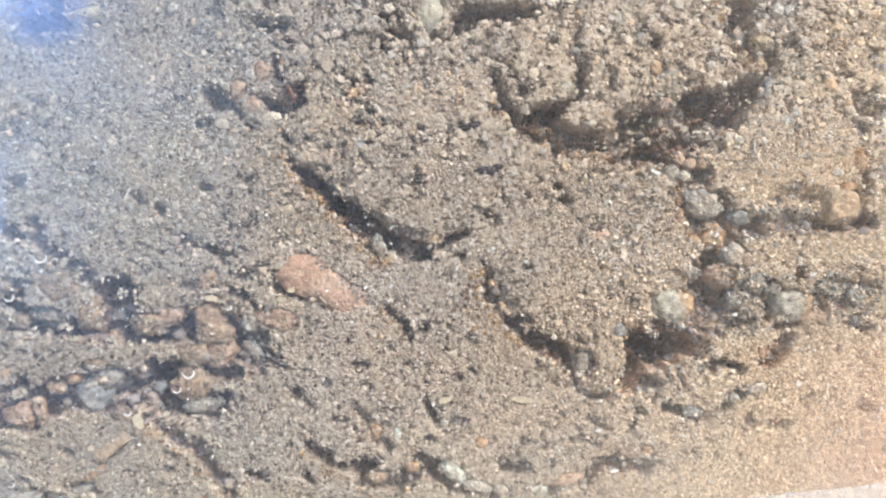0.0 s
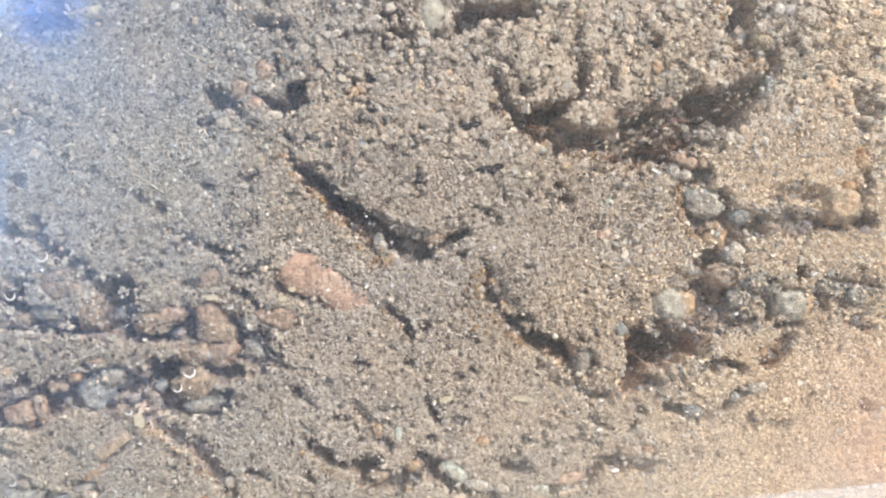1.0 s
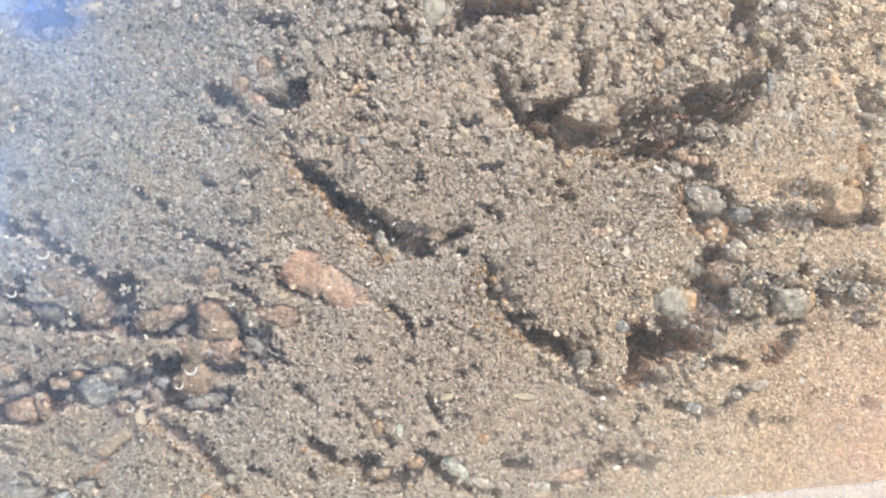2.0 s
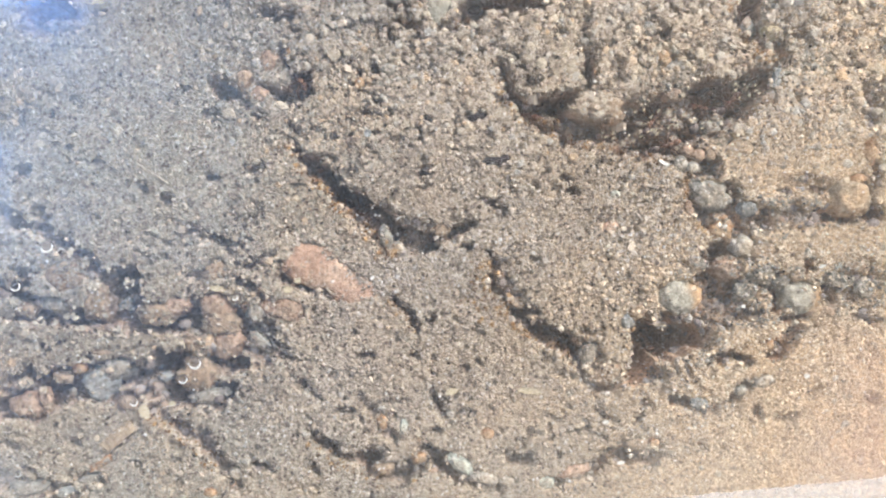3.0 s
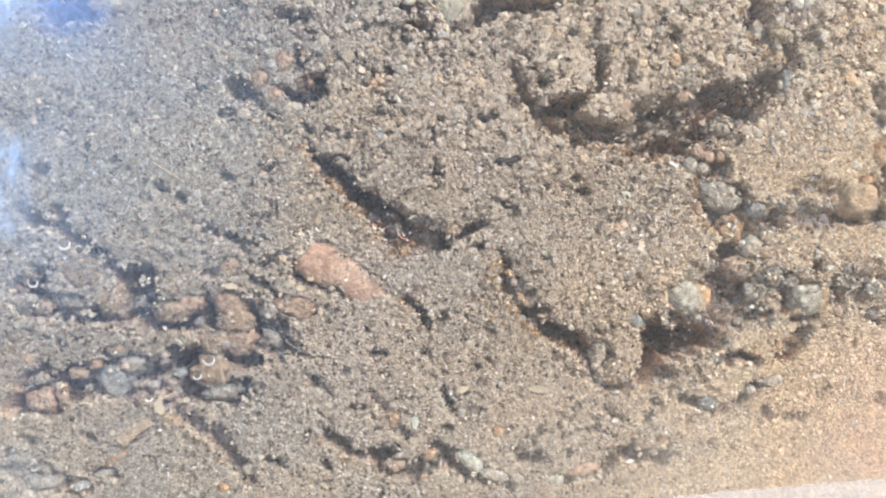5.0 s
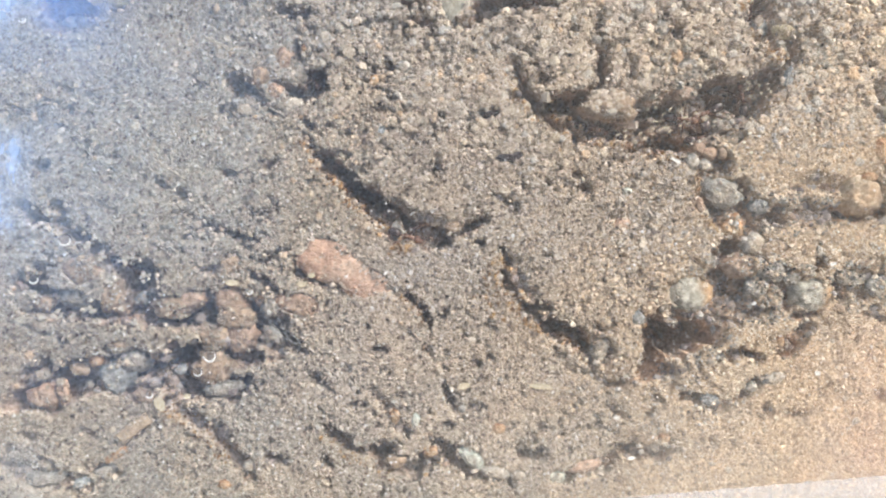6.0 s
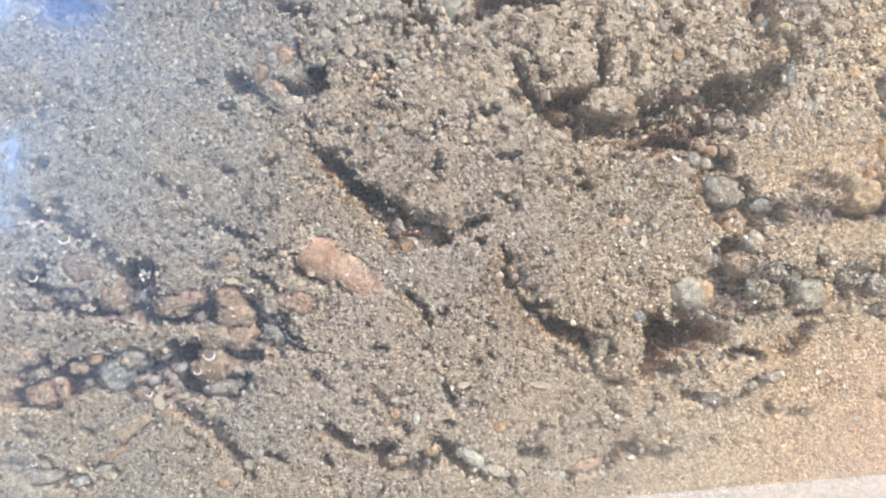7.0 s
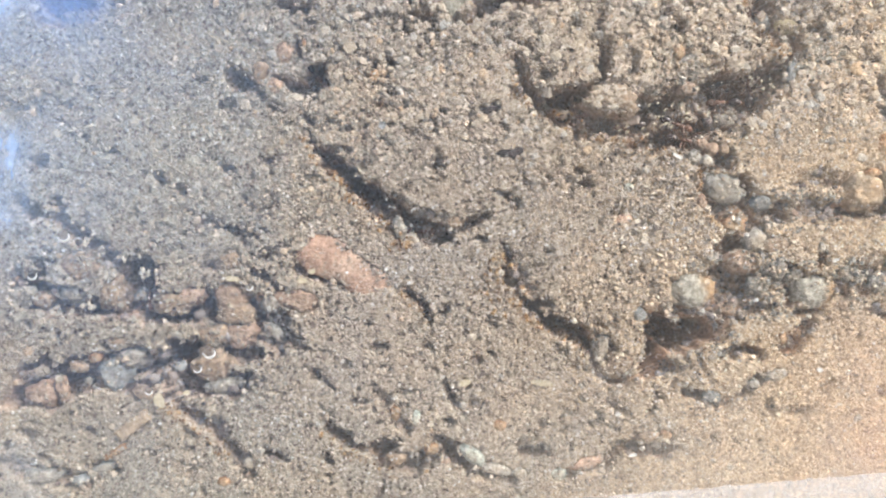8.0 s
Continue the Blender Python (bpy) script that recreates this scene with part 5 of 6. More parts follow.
# Grains deep behind the glass get the tint painted for shade.
shaded = (depth_at(sx, sz) > 1.3)
crust = rng.random(len(sx)) < 0.9 * STAIN[np.clip(((sz - Z0) / STEP).astype(int), 0, nz - 1), np.clip(((sx - X0) / STEP).astype(int), 0, nx - 1)]
shaded &= ~crust
spot = 1.3 - ((sx + 39) / 19) ** 2 - ((sz - 21) / 11.5) ** 2     # an oval patch of darker grains low at one side
darkened = (rng.random(len(sx)) < 0.8 * np.clip(spot, 0, 1)) & ~crust & ~shaded
grey, warm = grey & ~crust & ~shaded & ~darkened, warm & ~crust & ~shaded & ~darkened
for mask, mat, name, words in ((crust, m_crust, "rusty_crust", "rust-brown crust of grains along the gallery edges"),
                               (shaded, m_grain_shaded, "shaded_sand", "brownish sand grains on the gallery walls, tinted for shade"),
                               (darkened, m_grain_darkened, "darkened_sand", "darker sand grains in a patch low at one side"),
                               (~grey & ~warm & ~crust & ~shaded & ~darkened, m_grain, "tan_sand", "fine tan sand grains pressed against the glass"),
                               (grey, m_grain_grey, "grey_sand", "fine greyish sand grains pressed against the glass"),
                               (warm, m_grain_warm, "warm_sand", "fine warm yellowish sand grains pressed against the glass")):
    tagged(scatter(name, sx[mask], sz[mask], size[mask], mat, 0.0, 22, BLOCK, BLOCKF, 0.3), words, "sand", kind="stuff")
gx_, gz_ = rng.uniform(-55, 55, 900), rng.uniform(2, 68, 900)
tagged(scatter("quartz_grains", gx_, gz_, rng.uniform(0.09, 0.2, 900), m_glint, -0.1, 24), "clear glinting quartz grains among the sand", "sand", kind="stuff")

sx, sz = jittered(0.8, -57, 57, 2, 70, 31)
zone = 0.8 * np.clip((sx + 32) / 24, 0, 1) * np.clip((sz - 43) / 8, 0, 1) + 0.06
zone += 0.28 * (depth_at(sx, sz) > 0.9) + 0.35 * ((depth_at(sx, sz) > 0.4) & (depth_at(sx, sz) <= 0.9))
keep = (rng.random(len(sx)) < zone) & bare(sx, sz)
sx, sz = sx[keep], sz[keep]
size = 0.33 * np.exp(rng.normal(0, 0.32, len(sx)))
tagged(scatter("coarse_grains", sx, sz, size, m_coarse, 0.05, 32), "coarse buff and grey sand grains in the galleries", "sand", kind="stuff")

# bright specks of dust and quartz over the galleries
sx, sz = rng.uniform(-54, 54, 16000), rng.uniform(3, 68, 16000)
keep = depth_at(sx, sz) > 1.8
sx, sz = sx[keep], sz[keep]
tagged(scatter("dust_specks", sx, sz, 0.05 * np.exp(rng.normal(0, 0.4, len(sx))), m_glint, -1.5 * rng.random(len(sx)), 37), "tiny bright specks of dust in the galleries", "dust", kind="stuff")

# crumbs that cling to the lips of the galleries
hang = np.zeros(DEPTH.shape, bool)
for shift in (-2, -1, 1, 2):
    for axis in (0, 1):
        hang |= np.roll(FACE, shift, axis) < 0.4
hang &= FACE > 0.9
at_j, at_i = np.nonzero(hang & (rng.random(hang.shape) < 0.16))
sx, sz = gx[at_i] + rng.uniform(-0.1, 0.1, len(at_i)), gz[at_j] + rng.uniform(-0.1, 0.1, len(at_i))
keep = bare(sx, sz)
sx, sz = sx[keep], sz[keep]
tagged(scatter("lip_crumbs", sx, sz, np.clip(0.2 * np.exp(rng.normal(0, 0.4, len(sx))), 0.1, 0.45), m_grain, rng.uniform(0.15, 0.7, len(sx)) - depth_at(sx, sz), 38), "crumbs of sand along the lips of the galleries", "sand", kind="stuff")

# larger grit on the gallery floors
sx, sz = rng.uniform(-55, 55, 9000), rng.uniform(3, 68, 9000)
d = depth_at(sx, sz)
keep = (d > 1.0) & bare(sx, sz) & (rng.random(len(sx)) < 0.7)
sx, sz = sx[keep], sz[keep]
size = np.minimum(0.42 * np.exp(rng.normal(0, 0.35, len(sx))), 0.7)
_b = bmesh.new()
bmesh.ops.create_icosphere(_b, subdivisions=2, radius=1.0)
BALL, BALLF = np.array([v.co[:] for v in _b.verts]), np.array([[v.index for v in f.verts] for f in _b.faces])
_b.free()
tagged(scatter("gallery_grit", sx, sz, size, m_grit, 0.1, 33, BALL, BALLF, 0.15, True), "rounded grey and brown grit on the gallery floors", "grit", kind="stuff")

# crumbs of clotted sand in the loose upper layer
sx, sz = jittered(1.5, -57, 57, 30, 70, 35)
zone = np.clip((sx + 2) / 14, 0, 1) * np.clip((sz - 42) / 7, 0, 1) + 0.45 * np.clip((sx + 34) / 20, 0, 1) * np.clip((sz - 45) / 8, 0, 1)
keep = (rng.random(len(sx)) < 0.7 * zone) & bare(sx, sz) & (depth_at(sx, sz) < 2.5)
sx, sz = sx[keep], sz[keep]
size = np.minimum(0.42 * np.exp(rng.normal(0, 0.35, len(sx))), 0.75)
tagged(scatter("sand_crumbs", sx, sz, size, m_coarse, 0.0, 36, BALL, BALLF, 0.17, True), "crumbs of clotted buff sand in the loose layer", "sand", kind="stuff")

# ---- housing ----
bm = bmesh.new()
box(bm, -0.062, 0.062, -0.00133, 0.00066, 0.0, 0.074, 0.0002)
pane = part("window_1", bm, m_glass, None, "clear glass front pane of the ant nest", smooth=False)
tagged(pane, kind="structure", category="glass pane")
pane.visible_shadow = False
bm = bmesh.new()
box(bm, -0.064, 0.064, 0.0241, 0.029, 0.0, 0.074)
tagged(part("wall_back", bm, m_board, None, "plain dark back board of the nest", False), category="wall", kind="structure")
for i, x in enumerate((-0.0641, 0.0604)):
    bm = bmesh.new()
    box(bm, x, x + 0.0037, 0.0008, 0.024, 0.0, 0.074)
    tagged(part("wall_side_%d" % (i + 1), bm, m_board, None, "plain dark end board of the nest", False), category="wall", kind="structure")
bm = bmesh.new()
box(bm, -60, 60, -60, 60, -0.3, 0.0)
tagged(part("ground", bm, m_paving, None, "pale weathered stone paving under the nest", False), category="ground", kind="structure")
# Unseen wall behind the camera, added to block mirrored sky and give fill.
bm = bmesh.new()
box(bm, -0.16, 0.9, -0.53, -0.47, 0.0, 0.30, 0.002)
tagged(part("unseen_wall", bm, m_wall, None, "unseen pale grey wall added to shape reflections in the pane", False), category="wall", kind="structure")

# a whitish translucent film along the foot of the glass, its upper edge aslant
bm = bmesh.new()
top, foot = [], []
for i in range(225):
    x = i * 0.00025
    p = Vector((i * 0.25, 0, 0))
    edge = 0.0078 + 0.00022 * noise.noise(p * 0.5) + 0.00016 * noise.noise(p * 1.9 + Vector((0, 3, 0)))
    top.append(bm.verts.new((x, 0, edge)))
    foot.append(bm.verts.new((x, 0, 0)))
for i in range(224):
    bm.faces.new((foot[i], foot[i + 1], top[i + 1], top[i]))
ledge = part("whitish_film", bm, m_whitish, None, "whitish translucent film along the foot of the glass", False)
tagged(ledge, category="lime film", kind="structure")
thick = ledge.modifiers.new("thick", "SOLIDIFY")
thick.thickness, thick.offset = 0.00005, 0.0
ledge.visible_shadow = False
ledge.matrix_world = pose(0.0085, -0.0014, -0.0039, 0, -5.6, 0)



def tube(bm, points, radii, sides=7):
    """A jointed limb through the points."""
    rings = []
    for i, (p, r) in enumerate(zip(points, radii)):
        a, b = points[max(i - 1, 0)], points[min(i + 1, len(points) - 1)]
        q = (b - a).to_track_quat("Z", "Y")
        rings.append([bm.verts.new(p + q @ Vector((math.cos(t) * r, math.sin(t) * r, 0))) for t in (2 * math.pi * k / sides for k in range(sides))])
    for u, v in zip(rings, rings[1:]):
        for k in range(sides):
            bm.faces.new((u[k], u[(k + 1) % sides], v[(k + 1) % sides], v[k]))
    bm.faces.new(rings[0][::-1])
    bm.faces.new(rings[-1])


# ---- flakes, specks and drops on the inside of the glass ----
def flake(x, z, length, width, turn, mat, label, name="flake", group="flakes on the glass", category="flake", y=0.60):
    """A thin uneven flake stuck to the glass."""
    bm = bmesh.new()
    n = 9
    top = [Vector((math.cos(a) * length * random.uniform(0.75, 1.1), 0, math.sin(a) * width * random.uniform(0.7, 1.1))) * MM for a in (2 * math.pi * i / n for i in range(n))]
    lower = [bm.verts.new(p) for p in top]
    upper = [bm.verts.new(p * 0.8 + Vector((0, 0.12 * MM, 0))) for p in top]
    bm.faces.new(lower[::-1])
    bm.faces.new(upper)
    for i in range(n):
        j = (i + 1) % n
        bm.faces.new((lower[i], lower[j], upper[j], upper[i]))
    bmesh.ops.recalc_face_normals(bm, faces=bm.faces[:])
    ob = part(name, bm, mat, None, "", False)
    ob.matrix_world = pose(x * MM, (YS + 0.03 + y - 0.6) * MM, z * MM, 0, -turn, 0)
    return tagged(ob, label, category, group)


def sprinkle(x, z, dx, dz, count, length, width, turn, mat, label, seed):
    random.seed(seed)
    for i in range(count):
        flake(x + random.uniform(-dx, dx), z + random.uniform(-dz, dz), length * random.uniform(0.6, 1.3), width * random.uniform(0.7, 1.3),
              turn + random.uniform(-25, 25), mat, label)


sprinkle(23.9, 49.2, 3, 1.9, 18, 0.28, 0.1, 42, m_flake, "tiny pale yellow fleck on the glass over the gallery", 1)
sprinkle(19.9, 47.5, 2.1, 0.53, 7, 0.27, 0.1, 35, m_flake, "tiny pale yellow fleck on the glass over the gallery", 2)
sprinkle(29.2, 49.5, 2, 0.93, 7, 0.27, 0.093, 25, m_flake, "tiny pale yellow fleck on the glass over the gallery", 3)
sprinkle(34.7, 52.9, 1.5, 0.93, 12, 0.16, 0.13, 0, m_flake, "tiny ochre speck on the glass over the gallery", 4)
sprinkle(-9.8, 37.3, 4, 2, 20, 0.15, 0.1, 60, m_white, "tiny white speck on the glass over the gallery", 5)
sprinkle(24.2, 23.3, 4, 3, 40, 0.075, 0.06, 20, m_white, "tiny white speck on the glass over the hollow", 6)
sprinkle(-38.5, 28.3, 3.3, 2.3, 16, 0.15, 0.1, 0, m_white, "tiny white speck on the glass over the hollow", 7)


def crumb(x, z, rx, rz, seed):
    """A ragged clot of a few grains stuck to the back of the glass."""
    bm = bmesh.new()
    random.seed(seed)
    for i in range(6 + int(9 * rx)):
        turn, far = random.uniform(0, 2 * math.pi), random.uniform(0.35, 0.95)
        size = random.uniform(0.16, 0.30)
        made = bmesh.ops.create_icosphere(bm, subdivisions=1, radius=1.0)
        for v in made["verts"]:
            k = size * random.uniform(0.7, 1.15)
            v.co = Vector((math.cos(turn) * far * rx + v.co.x * k, 0.16 + v.co.y * k * 0.55, math.sin(turn) * far * rz + v.co.z * k)) * MM
    ob = part("sand_crumb", bm, m_crumb, None, "", False)
    ob.matrix_world = pose(x * MM, (YS + 0.06) * MM, z * MM)
    return tagged(ob, "ragged tan crumb of sand stuck on the glass", "crumb", "sand crumbs on the glass")


for place in (
    (-44.8, 33.8, 0.54, 0.47, 1),
    (-43.1, 32.6, 0.47, 0.8, 2),
    (-40.1, 32.1, 0.67, 0.6, 3),
    (-37.9, 30.2, 0.6, 0.67, 4),
    (-42.1, 29.8, 0.67, 0.54, 5),
    (-51.3, 28, 0.67, 0.47, 6),
    (-48.3, 25.6, 0.87, 0.67, 7),
    (-44.6, 26.2, 1.01, 0.47, 8),
    (-46.5, 25.5, 0.27, 0.27, 9),
    (-43.7, 24.9, 0.6, 0.4, 10),
    (-50.3, 25.1, 0.4, 0.4, 11),
    (-48.3, 35.2, 0.34, 0.27, 12),
    (-35.6, 29.6, 0.47, 0.27, 13),
    (-40.7, 26.3, 0.27, 0.2, 14),
    (-39.2, 24.7, 0.54, 0.27, 15),
    (-52.9, 24.8, 0.6, 0.47, 16),
):
    crumb(*place)
flake(-36.0, 15.1, 0.6, 1, 25, m_flake, "angular pale yellow flake stuck on the glass")
flake(-32.7, 16.0, 0.53, 0.33, 10, m_flake, "pale yellow flake stuck on the glass")
flake(-27.5, 29.6, 0.87, 0.4, 0, m_flake, "flat pale tan flake in the grit")
flake(-19.1, 29.5, 0.67, 0.4, -8, m_flake, "flat pale tan flake under the pink stone")
flake(-17.9, 30.5, 0.47, 0.33, 0, m_flake, "pale tan flake under the pink stone")
flake(9.5, 17.6, 1.5, 0.4, -6, m_flake, "long pale yellow flake level with the sand")
flake(0.2, 17.5, 0.87, 0.4, 20, m_flake, "pale yellow flake level with the sand")
flake(43.7, 32.4, 0.53, 0.23, 15, m_white, "bright white chip on the glass")
flake(34.5, 27.7, 0.33, 0.27, 0, m_white, "bright white chip on the glass")
flake(42.0, 19.5, 0.4, 0.3, 0, m_white, "small white grain on the sand")
flake(25.1, 44.5, 0.73, 0.27, -25, m_white, "shiny bluish white chip under the gallery")
flake(20.2, 9.2, 0.53, 0.27, 5, m_white, "bright white chip in a hollow")
flake(18.4, 14.0, 0.4, 0.27, 0, m_white, "bright white chip on the sand")
flake(-9.7, 47.9, 0.53, 0.6, 0, m_blue, "pale blue chip on the sand")
flake(-9.1, 30.9, 0.27, 0.27, 0, m_white, "bright white grain at the pink stone's tip")


def drop(x, z, r, turn=-70, label="bright round water drop on the glass"):
    """A dome of water on the glass with a white crescent modelled as its highlight."""
    ob = new("water_drop")
    bm = bmesh.new()
    bmesh.ops.create_uvsphere(bm, u_segments=20, v_segments=10, radius=r * MM)
    for v in bm.verts:
        v.co.y *= 0.45
    dome = part("dome", bm, m_drop, ob)
    dome.visible_shadow = False
    # White crescent mesh in place of the drop's reflected highlight.
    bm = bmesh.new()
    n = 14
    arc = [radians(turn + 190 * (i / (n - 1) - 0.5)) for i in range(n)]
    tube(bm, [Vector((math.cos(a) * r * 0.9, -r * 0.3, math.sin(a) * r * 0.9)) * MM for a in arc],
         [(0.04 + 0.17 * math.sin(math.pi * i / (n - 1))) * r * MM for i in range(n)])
    part("rim", bm, m_white, ob, "white crescent drawn for the highlight on the drop")
    ob.matrix_world = pose(x * MM, -(1.33 + r * 0.2) * MM, z * MM)
    return tagged(ob, label, "water drop", "drops on the glass")


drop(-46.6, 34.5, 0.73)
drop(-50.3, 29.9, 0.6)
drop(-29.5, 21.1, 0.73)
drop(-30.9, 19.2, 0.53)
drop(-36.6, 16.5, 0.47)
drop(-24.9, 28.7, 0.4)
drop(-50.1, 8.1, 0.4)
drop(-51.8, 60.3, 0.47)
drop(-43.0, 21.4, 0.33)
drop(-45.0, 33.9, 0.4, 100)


def fibre(x, z, length, turn, bend, label):
    """A fine pale hair lying on the inside of the glass."""
    bm = bmesh.new()
    pts = [Vector((length * (t - 0.5), -0.05, bend * math.sin(math.pi * t) + 0.1 * bend * math.sin(7 * t))) * MM for t in (i / 12 for i in range(13))]
    tube(bm, pts, [0.018 * MM] * 13, 5)
    ob = part("fibre", bm, m_white)
    ob.matrix_world = pose(x * MM, (YS + 0.08) * MM, z * MM, 0, -turn, 0)
    return tagged(ob, label, "fibre", "fibres on the glass")


for fx, fz, fl, ft, fb in ((-22.7, 24.3, 4.2, -48, 0.5), (-21.7, 23.9, 3.6, -42, -0.3), (-20.6, 23.5, 3.0, -35, 0.3), (-33.1, 15.5, 3.2, 18, 0.2),
                           (-22.1, 25.0, 3.8, -55, 0.4), (-19.8, 22.8, 3.4, -38, -0.4), (-18.8, 22.0, 2.6, -25, 0.2), (-32.5, 14.8, 2.8, 25, -0.2), (-39.5, 28.7, 2.0, 80, 0.3),
                           (22.9, 13.9, 1.6, 65, 0.1), (23.4, 14.3, 1.2, 40, -0.1), (-20.5, 54.7, 1.8, 70, 0.3)):
    fibre(fx, fz, fl, ft, fb, "fine pale fibre lying on the glass")


bm = bmesh.new()
tube(bm, [Vector((0, 0, -3.6 + 0.6 * i)) * MM + Vector((0.00002 * math.sin(1.7 * i), 0, 0)) for i in range(13)], [0.016 * MM] * 13, 4)
scratch = part("scratch", bm, m_white)
scratch.matrix_world = pose(0.00835, (YS - 0.005) * MM, 0.0092, 0, 0.4, 0)
tagged(scratch, "fine straight pale scratch on the glass", "scratch")


# ---- ants ----
def blob(bm, at, size, pinch=0.0):
    """A smooth body segment, a little narrower towards its front."""
    made = bmesh.ops.create_uvsphere(bm, u_segments=20, v_segments=14, radius=1.0)["verts"]
    for v in made:
        k = 1 - pinch * v.co.x
        v.co = Vector((at[0] + v.co.x * size[0], at[1] + v.co.y * size[1] * k, at[2] + v.co.z * size[2] * k)) * MM


def build_ant():
    """An ant along +x with its back up, about four and a half millimetres long."""
    ant = new("ant")
    bm = bmesh.new()
    blob(bm, (1.62, 0, 0.62), (0.52, 0.48, 0.36), 0.18)
    head = part("head", bm, m_ant, ant, "glossy red-brown head")
    for s in (-1, 1):
        bm = bmesh.new()
        tube(bm, [Vector(p) * MM for p in ((2.02, 0.2 * s, 0.55), (2.25, 0.2 * s, 0.5), (2.38, 0.04 * s, 0.48))], [0.09 * MM, 0.07 * MM, 0.02 * MM])
        part("mandible", bm, m_ant_leg, head)
        bm = bmesh.new()
        tube(bm, [Vector(p) * MM for p in ((1.9, 0.22 * s, 0.8), (2.35, 0.75 * s, 1.0), (2.7, 0.85 * s, 0.85), (3.2, 0.6 * s, 0.6))], [0.05 * MM, 0.045 * MM, 0.05 * MM, 0.05 * MM])
        part("antenna", bm, m_ant_leg, head)
        bm = bmesh.new()
        blob(bm, (1.75, 0.40 * s, 0.72), (0.1, 0.06, 0.1))
        part("eye", bm, m_ant_dark, head, "small black eye")
    bm = bmesh.new()
    blob(bm, (0.72, 0, 0.66), (0.48, 0.32, 0.34))
    blob(bm, (0.15, 0, 0.62), (0.45, 0.27, 0.28))
    part("thorax", bm, m_ant, ant, "slender red-brown thorax")
    bm = bmesh.new()
    blob(bm, (-0.42, 0, 0.62), (0.16, 0.15, 0.26))
    part("petiole", bm, m_ant, ant)
    bm = bmesh.new()
    blob(bm, (-1.32, 0, 0.68), (0.85, 0.58, 0.52), -0.08)
    gaster = part("gaster", bm, m_ant_dark, ant, "dark glossy banded gaster")
    for x in (-0.95, -1.3, -1.65):
        bm = bmesh.new()
        w = math.sqrt(max(0.05, 1 - ((x + 1.32) / 0.85) ** 2))
        tube(bm, [Vector((x - 0.04, 0, 0.68)) * MM, Vector((x + 0.04, 0, 0.68)) * MM], [0.565 * w * MM, 0.572 * w * MM], 20)
        part("band", bm, m_ant_leg, gaster)
    for s in (-1, 1):
        for x, reach, foot in ((0.85, 0.7, 1.3), (0.45, 0.0, 0.35), (0.05, -0.75, -1.25)):
            bm = bmesh.new()
            tube(bm, [Vector(p) * MM for p in ((0, 0, 0), (reach * 0.35, 0.45 * s, 0.1), (reach * 0.8, 1.05 * s, 0.55), (foot, 1.65 * s, -0.25), (foot * 1.15, 1.95 * s, -0.5))],
                 [0.1 * MM, 0.085 * MM, 0.075 * MM, 0.05 * MM, 0.03 * MM])
            leg = part("leg", bm, m_ant_leg, ant)
            leg.location = Vector((x, 0.22 * s, 0.5)) * MM
    return tagged(ant, "dark red-brown ant crawling in a sand gallery", "ant", "ants in the galleries")


def crawling(x, z, depth, heading, lean=0.0):
    """The pose of an ant on the far wall of a gallery, its back to the glass, heading in degrees from +x towards up."""
    a = radians(heading)
    m = Matrix(((math.cos(a), -math.sin(a), 0), (0, 0, -1), (math.sin(a), math.cos(a), 0))).to_4x4()
    m.translation = Vector((x, YS + depth, z)) * MM
    return m @ pose(0, 0, 0, lean, 0, 0)


first_ant = build_ant()
ANTS = [first_ant] + [copy_thing(first_ant, Matrix()) for i in range(10)]
def gait(ant, beat):
    """Small swings of each leg about its joint, three and three in turn."""
    legs = [o for o in ant.children if o.name.split(".")[0] == "leg"]
    for i, leg in enumerate(legs):
        at = Vector(leg.location)
        phase = math.pi * (i % 2)
        walk(leg, [(t, Matrix.Translation(at) @ pose(0, 0, 0, 0, 0, 13 * math.sin(beat * t + phase))) for t in (0.25 * k for k in range(33))])


def crawl(ant, beat, path):
    """Rows of seconds, x, z and heading; the ant keeps to the gallery's far wall."""
    rows = []
    for t, x, z, heading in path:
        reach = np.array([-1.2, -0.6, 0, 0.6, 1.2])
        under = depth_at(x + np.repeat(reach, 5) * 0.6, z + np.tile(reach, 5) * 0.6)
        rows.append((t, crawling(x, z, float(np.clip(np.median(under), 1.6, 4.5)) - 0.1, heading)))
    walk(ant, rows)
    gait(ant, beat)


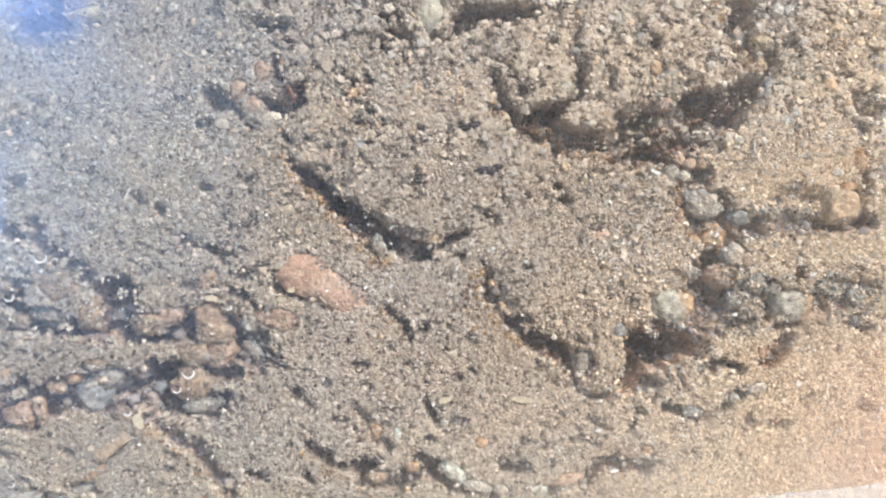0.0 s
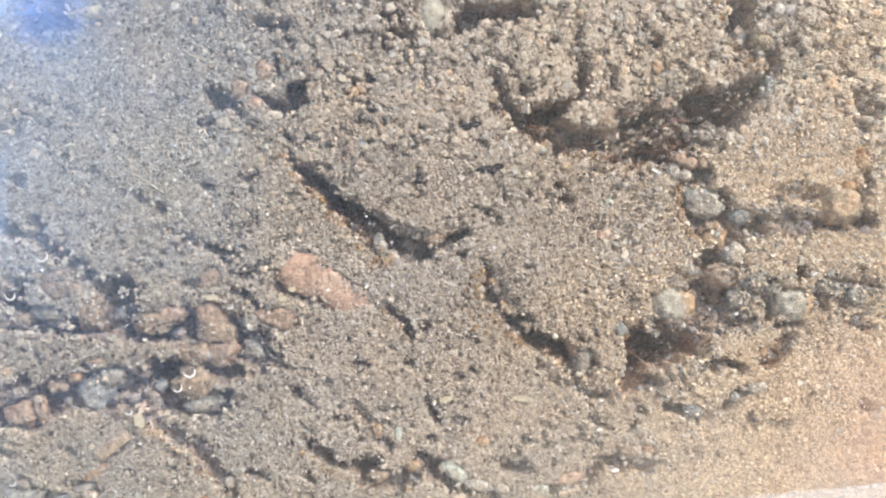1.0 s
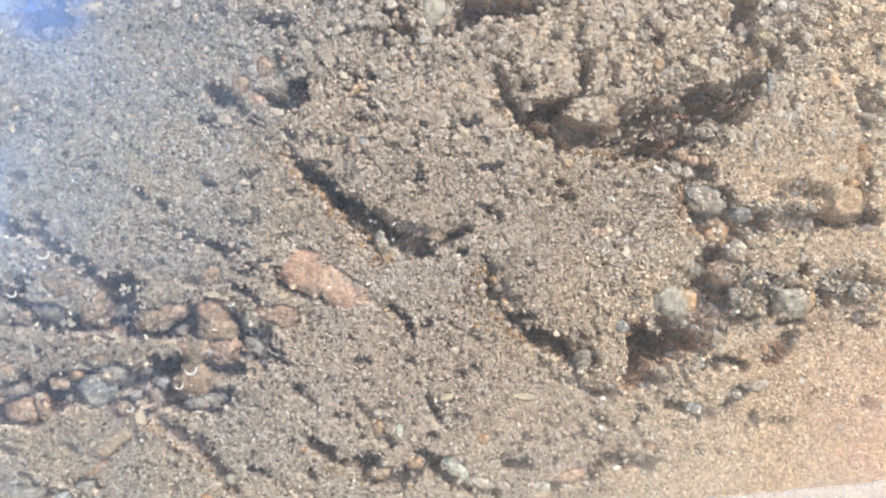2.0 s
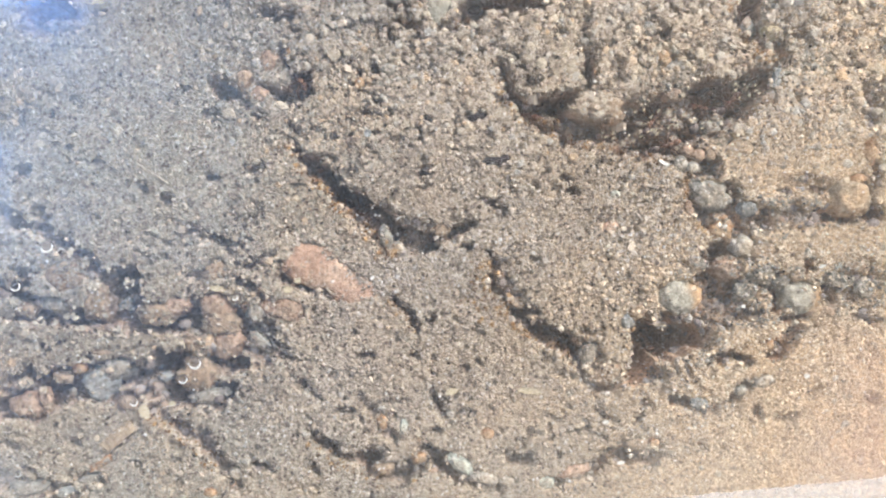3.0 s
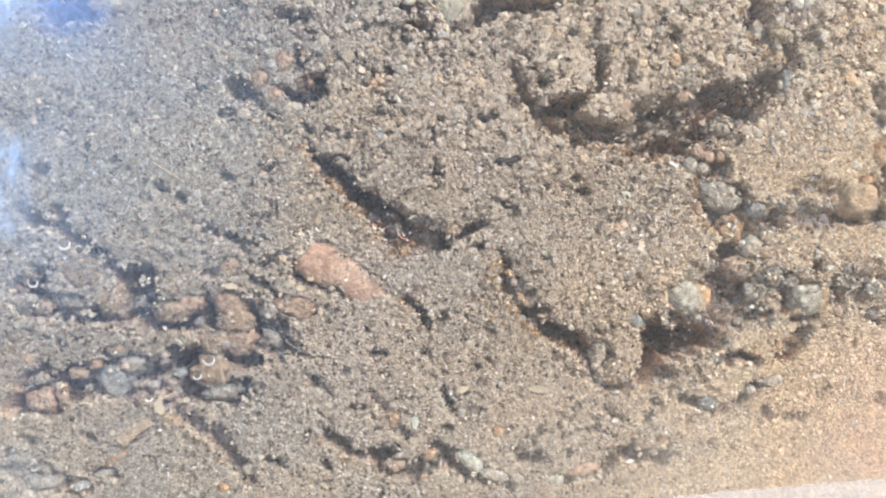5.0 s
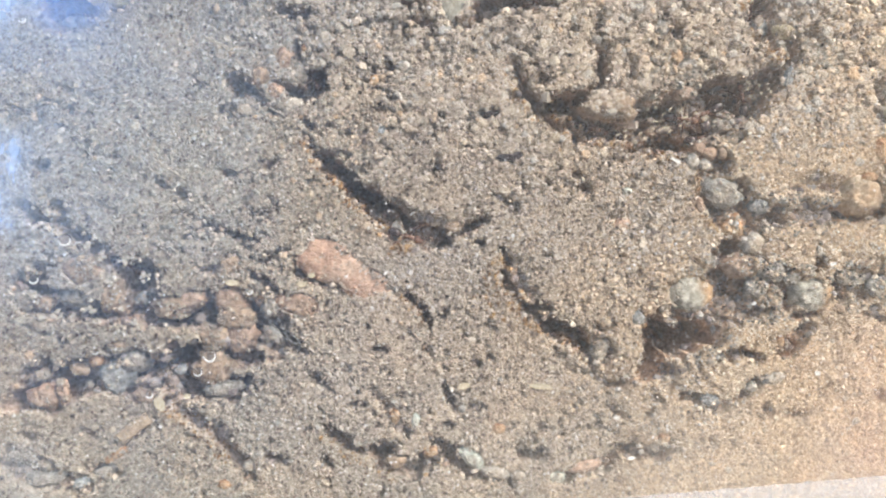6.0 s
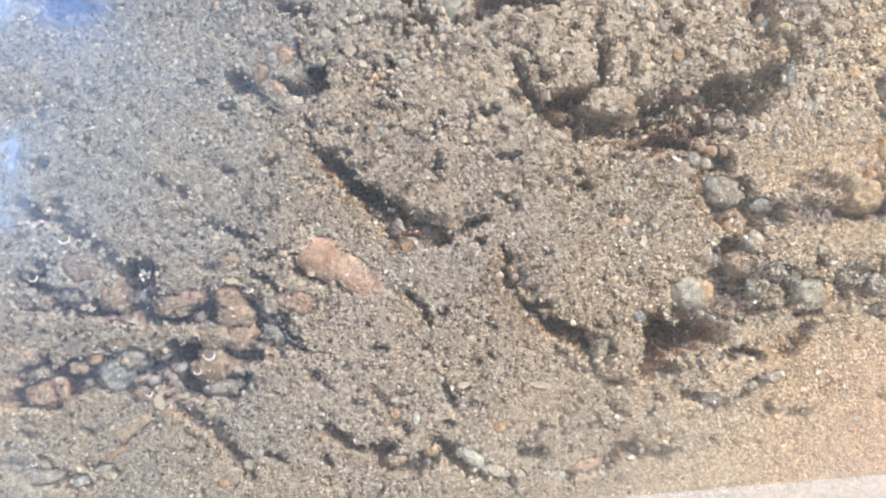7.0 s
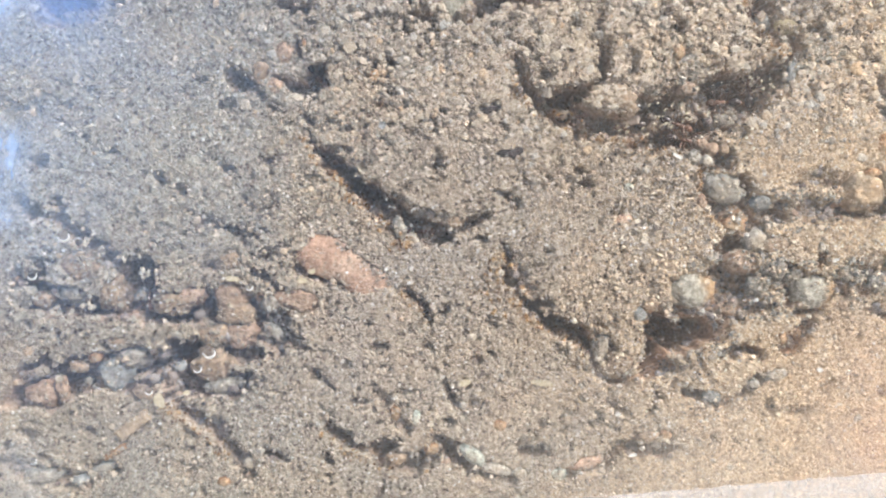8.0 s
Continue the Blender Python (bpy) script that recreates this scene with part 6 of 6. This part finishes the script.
def motions():
    crawl(ANTS[0], 5.0, [(0, 9.2, 50.3, -12), (1.0, 10.5, 50.3, -8), (2.0, 9.4, 50.5, -20), (2.8, 8.5, 50.8, -16), (3.4, 10.2, 50.4, -8), (4.0, 12.5, 49.9, -16), (4.6, 14.9, 48.9, -24), (6.0, 15.7, 48.7, -16), (6.6, 15.0, 48.9, -6), (8.0, 13.2, 49.6, 6)])
    crawl(ANTS[1], 5.7, [(0, 18.2, 48.1, 165), (0.5, 17.5, 48.2, 172), (1.2, 18.6, 48.1, 180), (2.5, 19.9, 48.2, 190), (4.0, 18.7, 48.1, 176), (6.2, 17.7, 48.3, 160), (6.8, 19.2, 48.3, 172), (8.0, 20.2, 48.5, 186)])
    crawl(ANTS[2], 6.4, [(0, 25.2, 49.5, 15), (0.6, 26.9, 49.9, 22), (1.2, 26.2, 50.1, 35), (2.8, 24.2, 49.5, 60), (3.5, 25.2, 49.9, 30), (4.5, 27.5, 50.4, 12), (6.0, 26.5, 49.9, -8), (7.0, 24.9, 49.2, -30), (8.0, 25.9, 48.8, -20)])
    crawl(ANTS[3], 7.1, [(0, 31.5, 51.2, 195), (0.8, 30.2, 51.0, 188), (1.6, 29.2, 50.9, 180), (3.0, 31.2, 51.5, 168), (4.0, 32.5, 51.9, 190), (5.0, 30.9, 51.3, 215), (6.5, 29.9, 50.8, 200), (8.0, 31.7, 51.5, 182)])
    crawl(ANTS[4], 5.0, [(0, 34.5, 52.5, 60), (0.8, 34.2, 52.9, 40), (1.6, 34.9, 52.8, 20), (3.0, 33.9, 52.1, 45), (4.2, 35.2, 53.1, 70), (6.0, 34.2, 52.3, 100), (7.0, 33.5, 52.3, 120), (8.0, 34.7, 52.9, 95)])
    crawl(ANTS[5], 5.7, [(0, 34.4, 63.7, 80), (0.8, 34.6, 64.1, 95), (1.6, 34.7, 63.2, 110), (2.8, 34.9, 62.5, 95), (3.6, 35.1, 61.6, 85), (4.6, 34.9, 62.3, 75), (6.0, 35.0, 62.8, 90), (8.0, 34.7, 62.0, 100)])
    crawl(ANTS[6], 6.4, [(0, 3.4, 63.7, 5), (1.0, 4.2, 63.6, -8), (1.7, 5.0, 63.5, -4), (3.0, 4.2, 63.7, 14), (4.5, 6.2, 63.6, 0), (6.0, 7.2, 63.6, 12), (7.0, 6.5, 63.3, 26), (8.0, 5.5, 63.6, 10)])
    crawl(ANTS[7], 7.1, [(0, -18.6, 54.9, -60), (1.0, -18.3, 54.7, -50), (2.0, -18.1, 54.5, -42), (3.5, -18.6, 55.1, -55), (5.0, -18.9, 55.5, -70), (6.5, -18.5, 54.8, -60), (8.0, -18.2, 54.4, -45)])
    crawl(ANTS[8], 5.0, [(0, -46.8, 36.3, -70), (1.7, -46.9, 35.9, -62), (3.0, -46.3, 34.8, -45), (4.5, -45.1, 33.5, -35), (5.8, -42.5, 32.0, -25), (6.4, -39.7, 30.5, -30), (6.8, -38.9, 29.9, -42), (7.2, -38.6, 29.0, -65), (7.6, -38.3, 28.1, -80), (8.0, -38.3, 27.6, -88)])
    crawl(ANTS[9], 5.7, [(0, 27.4, 47.2, 20), (0.6, 27.9, 47.3, 32), (1.4, 26.9, 47.1, 45), (3.0, 26.2, 46.9, 20), (4.5, 28.3, 47.5, 0), (6.2, 29.2, 47.7, 15), (7.0, 27.9, 47.2, 5), (8.0, 26.7, 46.9, -10)])

    crawl(ANTS[10], 6.0, [(0, -11.6, 39.2, -42), (2.8, -11.4, 39.0, -38), (3.6, -10.3, 37.6, -48), (4.2, -8.4, 36.0, -40), (5.8, -7.0, 35.4, -20), (6.6, -6.6, 35.2, -8), (7.2, -7.4, 35.5, 8), (8.0, -5.4, 35.4, 2)])


motions()
